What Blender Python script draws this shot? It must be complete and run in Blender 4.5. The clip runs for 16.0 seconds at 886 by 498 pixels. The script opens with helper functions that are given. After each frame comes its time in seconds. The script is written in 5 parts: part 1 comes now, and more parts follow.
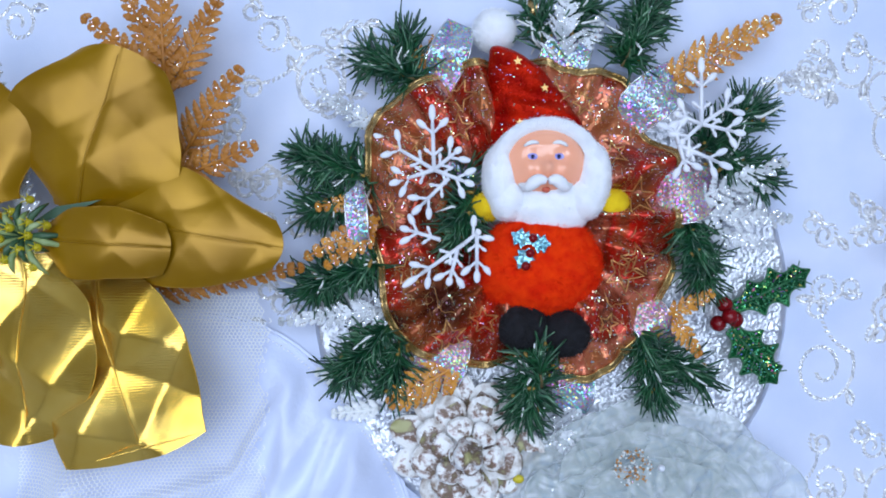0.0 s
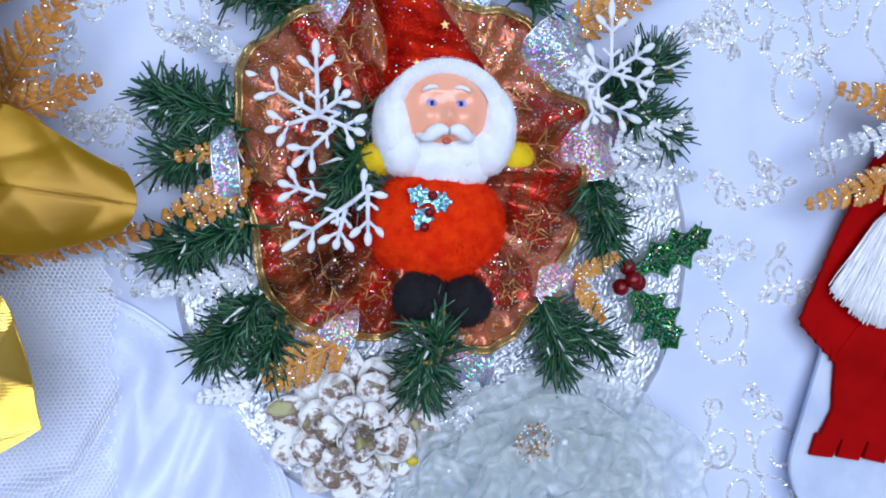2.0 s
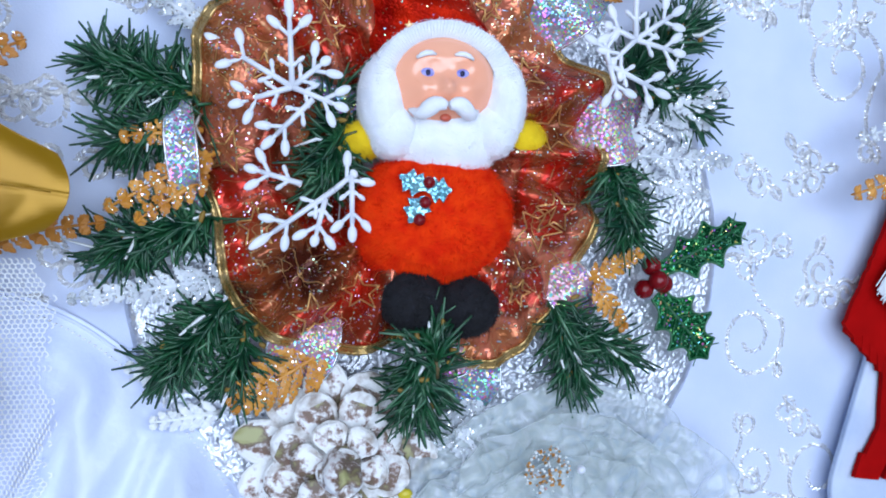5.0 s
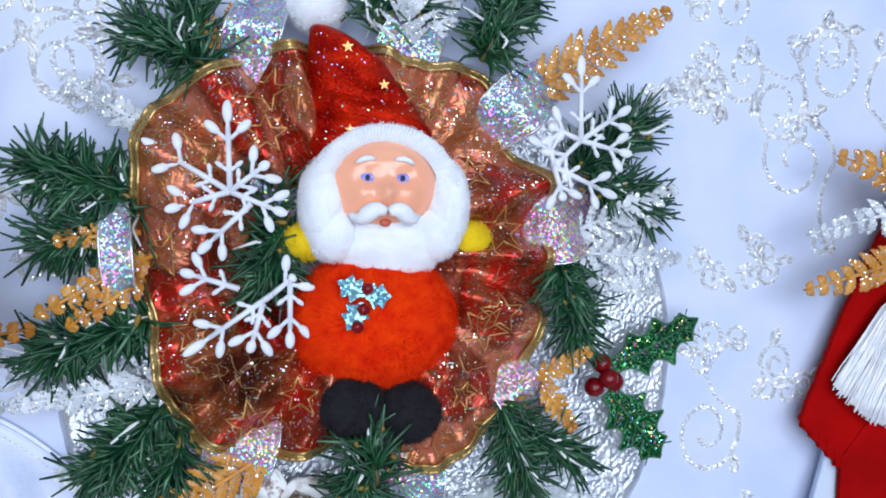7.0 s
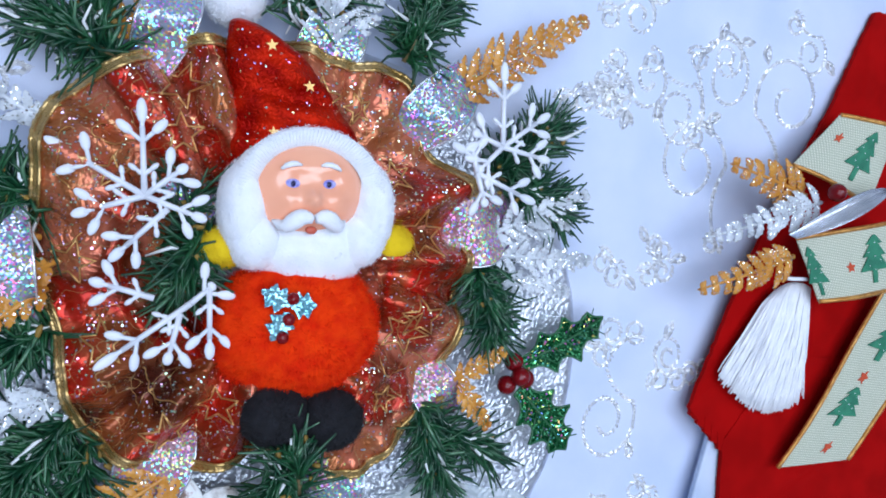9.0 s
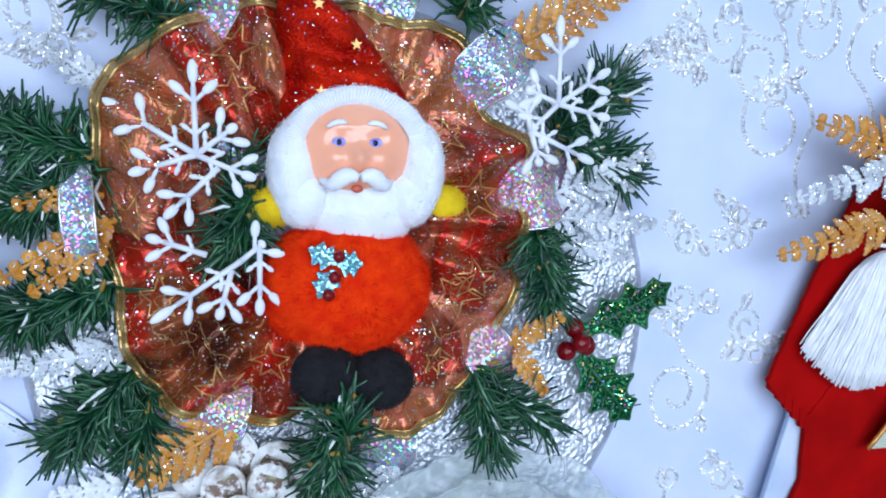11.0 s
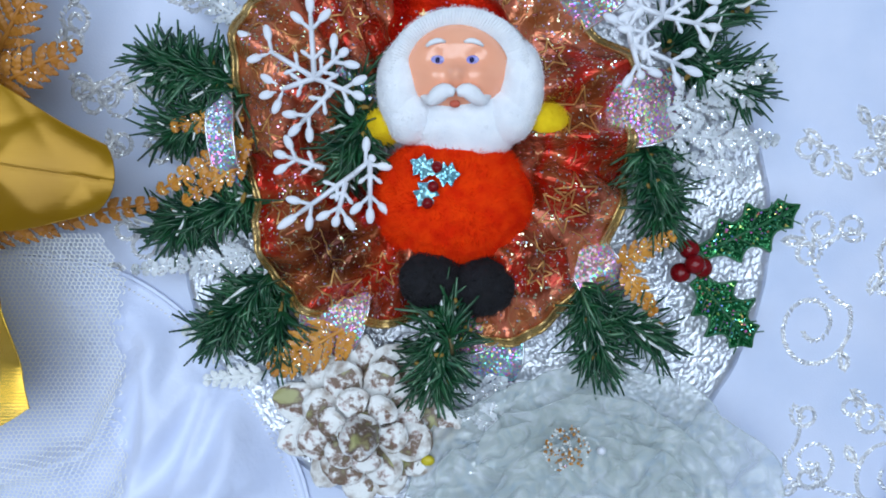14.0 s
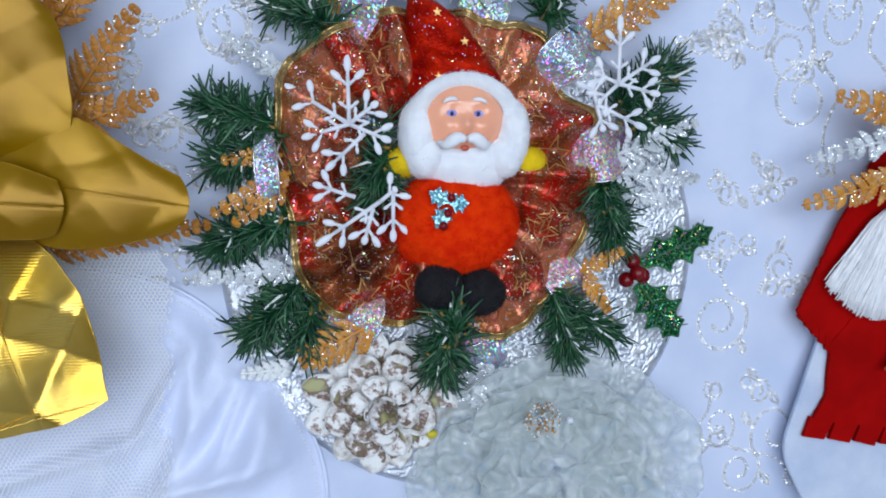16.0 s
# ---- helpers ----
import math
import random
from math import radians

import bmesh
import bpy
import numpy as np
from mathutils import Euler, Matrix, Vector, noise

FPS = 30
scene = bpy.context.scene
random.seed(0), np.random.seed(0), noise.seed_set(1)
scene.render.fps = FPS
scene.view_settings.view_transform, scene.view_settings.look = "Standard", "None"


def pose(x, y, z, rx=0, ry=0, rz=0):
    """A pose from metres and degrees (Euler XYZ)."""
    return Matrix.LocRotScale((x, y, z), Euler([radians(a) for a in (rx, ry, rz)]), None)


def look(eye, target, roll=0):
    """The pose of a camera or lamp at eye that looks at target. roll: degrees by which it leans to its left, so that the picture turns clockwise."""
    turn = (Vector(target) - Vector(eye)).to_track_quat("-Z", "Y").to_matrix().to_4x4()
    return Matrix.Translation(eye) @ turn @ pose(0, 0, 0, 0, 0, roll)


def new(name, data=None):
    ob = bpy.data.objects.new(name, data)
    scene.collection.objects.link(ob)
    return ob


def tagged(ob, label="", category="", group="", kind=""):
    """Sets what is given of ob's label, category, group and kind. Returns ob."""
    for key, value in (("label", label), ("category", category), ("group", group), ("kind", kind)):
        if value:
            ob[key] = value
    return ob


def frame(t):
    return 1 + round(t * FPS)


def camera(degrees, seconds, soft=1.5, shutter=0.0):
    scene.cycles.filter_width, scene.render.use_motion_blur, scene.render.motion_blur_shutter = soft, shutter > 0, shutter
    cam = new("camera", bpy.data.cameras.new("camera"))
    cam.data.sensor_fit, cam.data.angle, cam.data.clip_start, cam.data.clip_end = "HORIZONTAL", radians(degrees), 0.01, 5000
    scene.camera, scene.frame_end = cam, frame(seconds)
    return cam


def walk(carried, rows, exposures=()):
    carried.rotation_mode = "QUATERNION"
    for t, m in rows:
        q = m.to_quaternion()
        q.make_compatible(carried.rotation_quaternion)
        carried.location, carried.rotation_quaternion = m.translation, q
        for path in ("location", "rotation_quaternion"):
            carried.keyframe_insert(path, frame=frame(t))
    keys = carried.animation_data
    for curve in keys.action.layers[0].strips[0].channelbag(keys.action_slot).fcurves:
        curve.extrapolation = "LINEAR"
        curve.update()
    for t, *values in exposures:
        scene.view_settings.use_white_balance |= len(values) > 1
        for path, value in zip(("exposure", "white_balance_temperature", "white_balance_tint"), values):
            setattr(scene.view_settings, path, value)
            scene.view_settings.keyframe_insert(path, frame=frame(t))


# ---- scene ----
cam = camera(58.0, 16.0, soft=1.85)
# seconds, x, y, z, turn about x, y, z
ROWS = [
    (0.0, -0.0582, -0.0151, 0.4041, 0.57, -0.44, -0.0),
    (0.5, -0.0568, -0.0158, 0.3916, 0.11, -2.14, -0.07),
    (1.0, -0.0591, -0.0156, 0.3811, -0.6, -4.5, -0.06),
    (1.5, -0.0643, -0.0147, 0.3713, -1.52, -7.46, 0.01),
    (2.0, -0.0729, -0.0135, 0.3594, -2.63, -11.17, 0.17),
    (2.5, -0.0817, -0.0115, 0.3469, -3.96, -14.97, 0.44),
    (3.0, -0.0821, -0.0128, 0.3392, -4.54, -16.44, 0.51),
    (3.5, -0.0858, -0.0146, 0.3279, -4.83, -17.53, 0.66),
    (3.7, -0.0849, -0.0156, 0.3241, -4.76, -17.28, 0.64),
    (5.8, -0.0501, -0.0156, 0.3057, -1.52, -9.09, -0.23),
    (6.0, -0.0462, -0.0124, 0.3072, -1.26, -8.61, -0.21),
    (6.5, -0.0461, -0.0029, 0.3075, -0.63, -10.02, -0.06),
    (7.0, -0.0501, 0.0076, 0.3077, -0.23, -13.0, 0.3),
    (7.5, -0.0585, 0.0173, 0.3048, -0.42, -17.07, 0.66),
    (8.0, -0.0671, 0.0228, 0.3028, -1.11, -21.06, 0.9),
    (8.2, -0.0719, 0.0243, 0.3006, -1.6, -22.83, 0.95),
    (10.3, -0.06, 0.0244, 0.2996, -5.12, -19.82, 1.52),
    (10.5, -0.0579, 0.0221, 0.3002, -4.98, -18.85, 1.4),
    (11.0, -0.0483, 0.0176, 0.303, -4.88, -14.73, 0.97),
    (11.5, -0.0337, 0.0132, 0.3058, -4.87, -9.37, 0.55),
    (12.0, -0.0232, 0.0082, 0.3079, -4.79, -4.81, 0.22),
    (12.5, -0.0154, 0.0029, 0.3098, -4.67, -1.38, 0.02),
    (13.0, -0.0124, -0.0018, 0.312, -4.7, 0.18, -0.04),
    (13.5, -0.0084, -0.005, 0.3168, -5.15, 1.08, -0.04),
    (14.0, -0.007, -0.0069, 0.3248, -5.78, 1.11, -0.04),
    (14.5, -0.0193, -0.0099, 0.3373, -5.61, -1.09, 0.03),
    (15.0, -0.0352, -0.0086, 0.3542, -5.64, -3.59, 0.28),
    (15.5, -0.0526, -0.0056, 0.3756, -5.22, -6.07, 0.45),
    (16.0, -0.0704, 0.0009, 0.3947, -4.98, -8.39, 0.66),
]
walk(cam, [(t, pose(x, y, z, a, b, c)) for t, x, y, z, a, b, c in ROWS], exposures=[(0.0, -0.03, 6500, 12), (1.5, -0.01, 6500, 14), (3.5, 0.15, 6250, 18), (6.0, 0.12, 6600, 8), (7.0, 0.10, 6900, 12), (8.0, 0.07, 6500, 12),
                                                                       (10.5, 0.13, 6400, 11), (11.5, 0.12, 6300, 8), (12.5, 0.05, 6900, 8), (13.5, 0.02, 6750, 8), (14.5, -0.22, 6800, 5), (16.0, -0.17, 7000, 10)])

# ---- light ----
world = bpy.data.worlds.new("world")
scene.world = world
world.use_nodes = True
world.node_tree.nodes["Background"].inputs[0].default_value = (0.75, 0.87, 1.0, 1)
world.node_tree.nodes["Background"].inputs[1].default_value = 0.35


def panel_lamp(name, x, y, z, sx, sy, watts, colour, target):
    data = bpy.data.lights.new(name, "AREA")
    data.shape, data.size, data.size_y, data.energy, data.color = "RECTANGLE", sx, sy, watts, colour
    ob = new(name, data)
    ob.matrix_world = look((x, y, z), target)
    return ob


panel_lamp("ceiling_lamp", -0.22, 0.08, 1.5, 1.5, 1.3, 25.5, (0.69, 0.812, 1.0), (0, 0, 0))
panel_lamp("ceiling_lamp", 0.70, 0.25, 1.5, 0.5, 0.5, 5.0, (0.69, 0.812, 1.0), (0, 0, 0))


# ---- materials ----
def nodes_of(name):
    m = bpy.data.materials.new(name)
    m.use_nodes = True
    nt = m.node_tree
    return m, nt, nt.nodes["Principled BSDF"]


def add(nt, kind, **values):
    n = nt.nodes.new(kind)
    for k, v in values.items():
        n.inputs[k].default_value = v
    return n


def coords(nt):
    return nt.nodes.new("ShaderNodeTexCoord").outputs["Object"]


def ramp(nt, fac, stops):
    r = nt.nodes.new("ShaderNodeValToRGB")
    while len(r.color_ramp.elements) < len(stops):
        r.color_ramp.elements.new(0.5)
    for e, (p, c) in zip(r.color_ramp.elements, stops):
        e.position, e.color = p, (*c, 1)
    nt.links.new(fac, r.inputs["Fac"])
    return r.outputs["Color"]


def surface(name, c1, c2, rough=0.5, metal=0.0, scale=60.0, fine=900.0, bump=0.3, depth=0.0006, mid=0.5, **extra):
    """Two tones mixed by a coarse noise, with a fine grain in relief."""
    m, nt, b = nodes_of(name)
    co = coords(nt)
    n1 = add(nt, "ShaderNodeTexNoise", Scale=scale, Detail=5.0)
    n2 = add(nt, "ShaderNodeTexNoise", Scale=fine, Detail=2.0)
    nt.links.new(co, n1.inputs["Vector"])
    nt.links.new(co, n2.inputs["Vector"])
    nt.links.new(ramp(nt, n1.outputs["Fac"], [(mid - 0.15, c1), (mid + 0.15, c2)]), b.inputs["Base Color"])
    bp = add(nt, "ShaderNodeBump", Strength=bump, Distance=depth)
    nt.links.new(n2.outputs["Fac"], bp.inputs["Height"])
    nt.links.new(bp.outputs["Normal"], b.inputs["Normal"])
    b.inputs["Roughness"].default_value, b.inputs["Metallic"].default_value = rough, metal
    for k, v in extra.items():
        b.inputs[k.replace("_", " ")].default_value = v
    return m


def glitter(name, c1, c2, scale=900.0, tilt=0.9, rough=0.22, metal=0.85, rainbow=0.0, **extra):
    """Flakes, each turned its own way; with rainbow, each of its own hue."""
    m, nt, b = nodes_of(name)
    co = coords(nt)
    v = add(nt, "ShaderNodeTexVoronoi", Scale=scale)
    n = add(nt, "ShaderNodeTexNoise", Scale=90.0, Detail=3.0)
    nt.links.new(co, v.inputs["Vector"])
    nt.links.new(co, n.inputs["Vector"])
    base = ramp(nt, n.outputs["Fac"], [(0.35, c1), (0.65, c2)])
    sub = nt.nodes.new("ShaderNodeVectorMath")
    sub.operation = "SUBTRACT"
    sub.inputs[1].default_value = (0.5, 0.5, 0.5)
    nt.links.new(v.outputs["Color"], sub.inputs[0])
    sc = nt.nodes.new("ShaderNodeVectorMath")
    sc.operation = "SCALE"
    sc.inputs["Scale"].default_value = tilt
    nt.links.new(sub.outputs[0], sc.inputs[0])
    geo = nt.nodes.new("ShaderNodeNewGeometry")
    plus = nt.nodes.new("ShaderNodeVectorMath")
    nt.links.new(geo.outputs["Normal"], plus.inputs[0])
    nt.links.new(sc.outputs[0], plus.inputs[1])
    nrm = nt.nodes.new("ShaderNodeVectorMath")
    nrm.operation = "NORMALIZE"
    nt.links.new(plus.outputs[0], nrm.inputs[0])
    nt.links.new(nrm.outputs[0], b.inputs["Normal"])
    if rainbow:
        sep = nt.nodes.new("ShaderNodeSeparateColor")
        nt.links.new(v.outputs["Color"], sep.inputs["Color"])
        hue = nt.nodes.new("ShaderNodeCombineColor")
        hue.mode = "HSV"
        hue.inputs[1].default_value, hue.inputs[2].default_value = 0.75, 0.95
        nt.links.new(sep.outputs[0], hue.inputs[0])
        gate = nt.nodes.new("ShaderNodeMath")
        gate.operation = "GREATER_THAN"
        gate.inputs[1].default_value = 1.0 - rainbow
        nt.links.new(sep.outputs[1], gate.inputs[0])
        mix = nt.nodes.new("ShaderNodeMix")
        mix.data_type = "RGBA"
        nt.links.new(gate.outputs[0], mix.inputs["Factor"])
        nt.links.new(base, mix.inputs["A"])
        nt.links.new(hue.outputs[0], mix.inputs["B"])
        base = mix.outputs["Result"]
    nt.links.new(base, b.inputs["Base Color"])
    b.inputs["Roughness"].default_value, b.inputs["Metallic"].default_value = rough, metal
    for k, val in extra.items():
        b.inputs[k.replace("_", " ")].default_value = val
    return m


def sparkle(nt, b, co, colour, scale=900.0, share=0.12, sat=0.25, size=0.42, tilt=0.9, normal=None, dull=0.5, ground_metal=0.0):
    """Loose glitter strewn on a duller ground: round flakes, each turned its own way."""
    v = add(nt, "ShaderNodeTexVoronoi", Scale=scale)
    nt.links.new(co, v.inputs["Vector"])
    sep = nt.nodes.new("ShaderNodeSeparateColor")
    nt.links.new(v.outputs["Color"], sep.inputs["Color"])
    near = nt.nodes.new("ShaderNodeMath")
    near.operation = "LESS_THAN"
    near.inputs[1].default_value = size
    nt.links.new(v.outputs["Distance"], near.inputs[0])
    some = nt.nodes.new("ShaderNodeMath")
    some.operation = "LESS_THAN"
    some.inputs[1].default_value = share
    nt.links.new(sep.outputs[1], some.inputs[0])
    gate = nt.nodes.new("ShaderNodeMath")
    gate.operation = "MULTIPLY"
    nt.links.new(near.outputs[0], gate.inputs[0])
    nt.links.new(some.outputs[0], gate.inputs[1])
    hue = nt.nodes.new("ShaderNodeCombineColor")
    hue.mode = "HSV"
    hue.inputs[1].default_value, hue.inputs[2].default_value = sat, 0.98
    nt.links.new(sep.outputs[0], hue.inputs[0])
    mix = nt.nodes.new("ShaderNodeMix")
    mix.data_type = "RGBA"
    nt.links.new(gate.outputs[0], mix.inputs["Factor"])
    nt.links.new(colour, mix.inputs["A"])
    nt.links.new(hue.outputs[0], mix.inputs["B"])
    nt.links.new(mix.outputs["Result"], b.inputs["Base Color"])
    off = nt.nodes.new("ShaderNodeVectorMath")
    off.operation = "MULTIPLY_ADD"
    off.inputs[1].default_value = (tilt, tilt, tilt)
    off.inputs[2].default_value = (-tilt / 2, -tilt / 2, -tilt / 2)
    nt.links.new(v.outputs["Color"], off.inputs[0])
    scaled = nt.nodes.new("ShaderNodeVectorMath")
    scaled.operation = "SCALE"
    nt.links.new(off.outputs[0], scaled.inputs[0])
    nt.links.new(gate.outputs[0], scaled.inputs["Scale"])
    plus = nt.nodes.new("ShaderNodeVectorMath")
    if normal is None:
        normal = nt.nodes.new("ShaderNodeNewGeometry").outputs["Normal"]
    nt.links.new(normal, plus.inputs[0])
    nt.links.new(scaled.outputs[0], plus.inputs[1])
    nrm = nt.nodes.new("ShaderNodeVectorMath")
    nrm.operation = "NORMALIZE"
    nt.links.new(plus.outputs[0], nrm.inputs[0])
    nt.links.new(nrm.outputs[0], b.inputs["Normal"])
    met = nt.nodes.new("ShaderNodeMath")
    met.operation = "MULTIPLY_ADD"
    met.inputs[1].default_value, met.inputs[2].default_value = 0.8 - 0.8 * ground_metal, ground_metal
    nt.links.new(gate.outputs[0], met.inputs[0])
    nt.links.new(met.outputs[0], b.inputs["Metallic"])
    gloss = nt.nodes.new("ShaderNodeMapRange")
    gloss.inputs["To Min"].default_value, gloss.inputs["To Max"].default_value = dull, 0.15
    nt.links.new(gate.outputs[0], gloss.inputs["Value"])
    nt.links.new(gloss.outputs[0], b.inputs["Roughness"])


def strewn(name, c1, c2, coarse=90.0, grain=1200.0, relief=0.4, depth=0.0004, **more):
    """A two-toned ground under loose glitter."""
    m, nt, b = nodes_of(name)
    co = coords(nt)
    n = add(nt, "ShaderNodeTexNoise", Scale=coarse, Detail=4.0)
    g = add(nt, "ShaderNodeTexNoise", Scale=grain, Detail=2.0)
    nt.links.new(co, n.inputs["Vector"])
    nt.links.new(co, g.inputs["Vector"])
    bp = add(nt, "ShaderNodeBump", Strength=relief, Distance=depth)
    nt.links.new(g.outputs["Fac"], bp.inputs["Height"])
    sparkle(nt, b, co, ramp(nt, n.outputs["Fac"], [(0.35, c1), (0.65, c2)]), normal=bp.outputs["Normal"], **more)
    return m


CLOTH = surface("white_cloth", (0.55, 0.63, 0.82), (0.64, 0.70, 0.87), 0.6, 0, 25, 1500, 0.35, 0.0003)
SILVER_THREAD = glitter("silver_thread", (0.80, 0.82, 0.86), (0.98, 0.98, 0.98), 900, 1.0, 0.22, 0.4)
SATIN = surface("white_satin", (0.62, 0.70, 0.92), (0.72, 0.78, 0.96), 0.4, 0, 18, 220, 0.35, 0.0012, Sheen_Weight=0.4)
BUD = surface("dry_bud", (0.22, 0.13, 0.02), (0.36, 0.22, 0.04), 0.6)
TULLE = surface("white_tulle", (0.80, 0.84, 0.86), (0.88, 0.9, 0.92), 0.5)
FOIL = surface("silver_foil", (0.60, 0.64, 0.72), (0.80, 0.83, 0.88), 0.36, 0.9, 60, 700, 0.7, 0.0008)
PINE = surface("green_needles", (0.004, 0.040, 0.020), (0.016, 0.100, 0.036), 0.34, 0, 160, 900, 0.2)
PINE_PALE = surface("pale_green_needles", (0.05, 0.15, 0.09), (0.12, 0.25, 0.14), 0.3, 0, 160, 900, 0.2)
FROST = surface("white_frost", (0.78, 0.82, 0.82), (0.9, 0.92, 0.93), 0.6, 0, 300, 2000, 0.5)
TWIG = surface("brown_twig", (0.10, 0.07, 0.03), (0.18, 0.13, 0.05), 0.7)
GOLD_GLITTER = strewn("gold_glitter", (0.46, 0.17, 0.015), (0.66, 0.30, 0.045), scale=1000, share=0.40, sat=0.25, tilt=1.0, dull=0.35)
AMBER_GLITTER = strewn("amber_glitter", (0.36, 0.13, 0.012), (0.48, 0.19, 0.022), scale=900, share=0.13, sat=0.12, tilt=1.0, dull=0.5)
SILVER_GLITTER = strewn("silver_glitter", (0.42, 0.46, 0.50), (0.72, 0.76, 0.80), scale=1000, share=0.5, sat=0.06, tilt=1.0, dull=0.45)
RAINBOW = glitter("iridescent_ribbon", (0.26, 0.34, 0.44), (0.52, 0.58, 0.70), 1500, 0.9, 0.2, 0.6, 0.4)
PINK_RAINBOW = glitter("pink_iridescent_ribbon", (0.42, 0.22, 0.26), (0.58, 0.40, 0.47), 1500, 0.9, 0.2, 0.45, 0.35)
GREEN_GLITTER = glitter("green_glitter", (0.003, 0.07, 0.022), (0.010, 0.17, 0.045), 1500, 1.1, 0.2, 0.6, 0.09)
GREEN_RIM = surface("dark_green_rim", (0.01, 0.09, 0.03), (0.02, 0.13, 0.05), 0.3)
BLUE_GLITTER = glitter("blue_glitter", (0.07, 0.35, 0.48), (0.35, 0.72, 0.80), 1500, 1.1, 0.2, 0.7)
RED_BEAD = surface("red_bead", (0.13, 0.002, 0.004), (0.20, 0.004, 0.007), 0.14, 0, 80, 900, 0.03, Specular_IOR_Level=0.35)
WHITE_PLASTIC = surface("white_plastic", (0.70, 0.74, 0.82), (0.80, 0.82, 0.88), 0.4, 0, 60, 800, 0.15)
GOLD_LAME = surface("gold_edge", (0.46, 0.29, 0.09), (0.66, 0.46, 0.20), 0.24, 0.75, 120, 1500, 0.4)
STAR_GOLD = surface("printed_gold", (0.55, 0.30, 0.10), (0.75, 0.48, 0.18), 0.3, 0.7, 200, 1500, 0.4)
FELT = surface("red_felt", (0.31, 0.001, 0.001), (0.41, 0.002, 0.002), 1.0, 0, 60, 2200, 0.7, 0.0004, Specular_IOR_Level=0.1)
PAINT = surface("white_painted_board", (0.48, 0.57, 0.74), (0.60, 0.68, 0.82), 0.55, 0, 50, 700, 0.3)
WOOL = surface("white_wool", (0.84, 0.86, 0.9), (0.92, 0.93, 0.95), 0.8, 0, 200, 2500, 0.4)
PRINT_GREEN = surface("printed_green", (0.015, 0.16, 0.09), (0.03, 0.24, 0.13), 0.7, 0, 200, 2500, 0.5)
PRINT_RED = surface("printed_red", (0.5, 0.05, 0.015), (0.62, 0.09, 0.03), 0.7, 0, 200, 2500, 0.5)
COPPER_TRIM = surface("copper_trim", (0.50, 0.20, 0.04), (0.72, 0.36, 0.10), 0.35, 0.7, 300, 2500, 0.5)
YELLOW_BEAD = surface("yellow_bead", (0.45, 0.40, 0.01), (0.62, 0.5, 0.02), 0.35)
LEAF_GREEN = surface("pale_green_leaf", (0.14, 0.22, 0.06), (0.34, 0.42, 0.20), 0.5)
DARK_LEAF = surface("dark_leaf", (0.02, 0.07, 0.03), (0.05, 0.11, 0.05), 0.5)
SILVER_RIBBON = surface("silver_ribbon", (0.62, 0.66, 0.72), (0.78, 0.8, 0.85), 0.25, 0.8, 60, 2000, 0.3)
WALL = surface("white_wall", (0.72, 0.76, 0.80), (0.78, 0.81, 0.84), 0.85, 0, 6, 200, 0.2)
WOOD = surface("table_wood", (0.22, 0.12, 0.06), (0.34, 0.2, 0.1), 0.5, 0, 20, 300, 0.2)


def weave(name, c1, c2, scale):
    m, nt, b = nodes_of(name)
    co = coords(nt)
    hs = []
    for rot in (0.0, 1.5708):
        mp = nt.nodes.new("ShaderNodeMapping")
        mp.inputs["Rotation"].default_value = (0, 0, rot + 0.15)
        nt.links.new(co, mp.inputs["Vector"])
        w = add(nt, "ShaderNodeTexWave", Scale=scale, Distortion=0.6)
        nt.links.new(mp.outputs[0], w.inputs["Vector"])
        hs.append(w.outputs["Fac"])
    mx = nt.nodes.new("ShaderNodeMath")
    mx.operation = "MULTIPLY"
    nt.links.new(hs[0], mx.inputs[0])
    nt.links.new(hs[1], mx.inputs[1])
    nt.links.new(ramp(nt, mx.outputs[0], [(0.0, c1), (0.6, c2)]), b.inputs["Base Color"])
    bp = add(nt, "ShaderNodeBump", Strength=0.6, Distance=0.0004)
    nt.links.new(mx.outputs[0], bp.inputs["Height"])
    nt.links.new(bp.outputs["Normal"], b.inputs["Normal"])
    b.inputs["Roughness"].default_value = 0.8
    return m


BURLAP = weave("cream_weave", (0.42, 0.45, 0.33), (0.74, 0.75, 0.62), 260)


def lame(name, c1, c2, rough, metal, stripes):
    """Gold cloth with fine ribs across it."""
    m, nt, b = nodes_of(name)
    co = coords(nt)
    n1 = add(nt, "ShaderNodeTexNoise", Scale=22.0, Detail=4.0)
    nt.links.new(co, n1.inputs["Vector"])
    nt.links.new(ramp(nt, n1.outputs["Fac"], [(0.35, c1), (0.65, c2)]), b.inputs["Base Color"])
    w = add(nt, "ShaderNodeTexWave", Scale=260.0, Distortion=0.5)
    w.bands_direction = "Y"
    nt.links.new(co, w.inputs["Vector"])
    bp = add(nt, "ShaderNodeBump", Strength=stripes, Distance=0.0003)
    nt.links.new(w.outputs["Fac"], bp.inputs["Height"])
    b2 = add(nt, "ShaderNodeBump", Strength=0.22, Distance=0.006)
    nt.links.new(n1.outputs["Fac"], b2.inputs["Height"])
    nt.links.new(bp.outputs["Normal"], b2.inputs["Normal"])
    nt.links.new(b2.outputs["Normal"], b.inputs["Normal"])
    b.inputs["Roughness"].default_value, b.inputs["Metallic"].default_value = rough, metal
    return m


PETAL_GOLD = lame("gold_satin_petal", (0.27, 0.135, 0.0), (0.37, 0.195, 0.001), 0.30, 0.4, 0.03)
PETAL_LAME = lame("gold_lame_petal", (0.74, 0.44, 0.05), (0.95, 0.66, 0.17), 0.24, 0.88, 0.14)


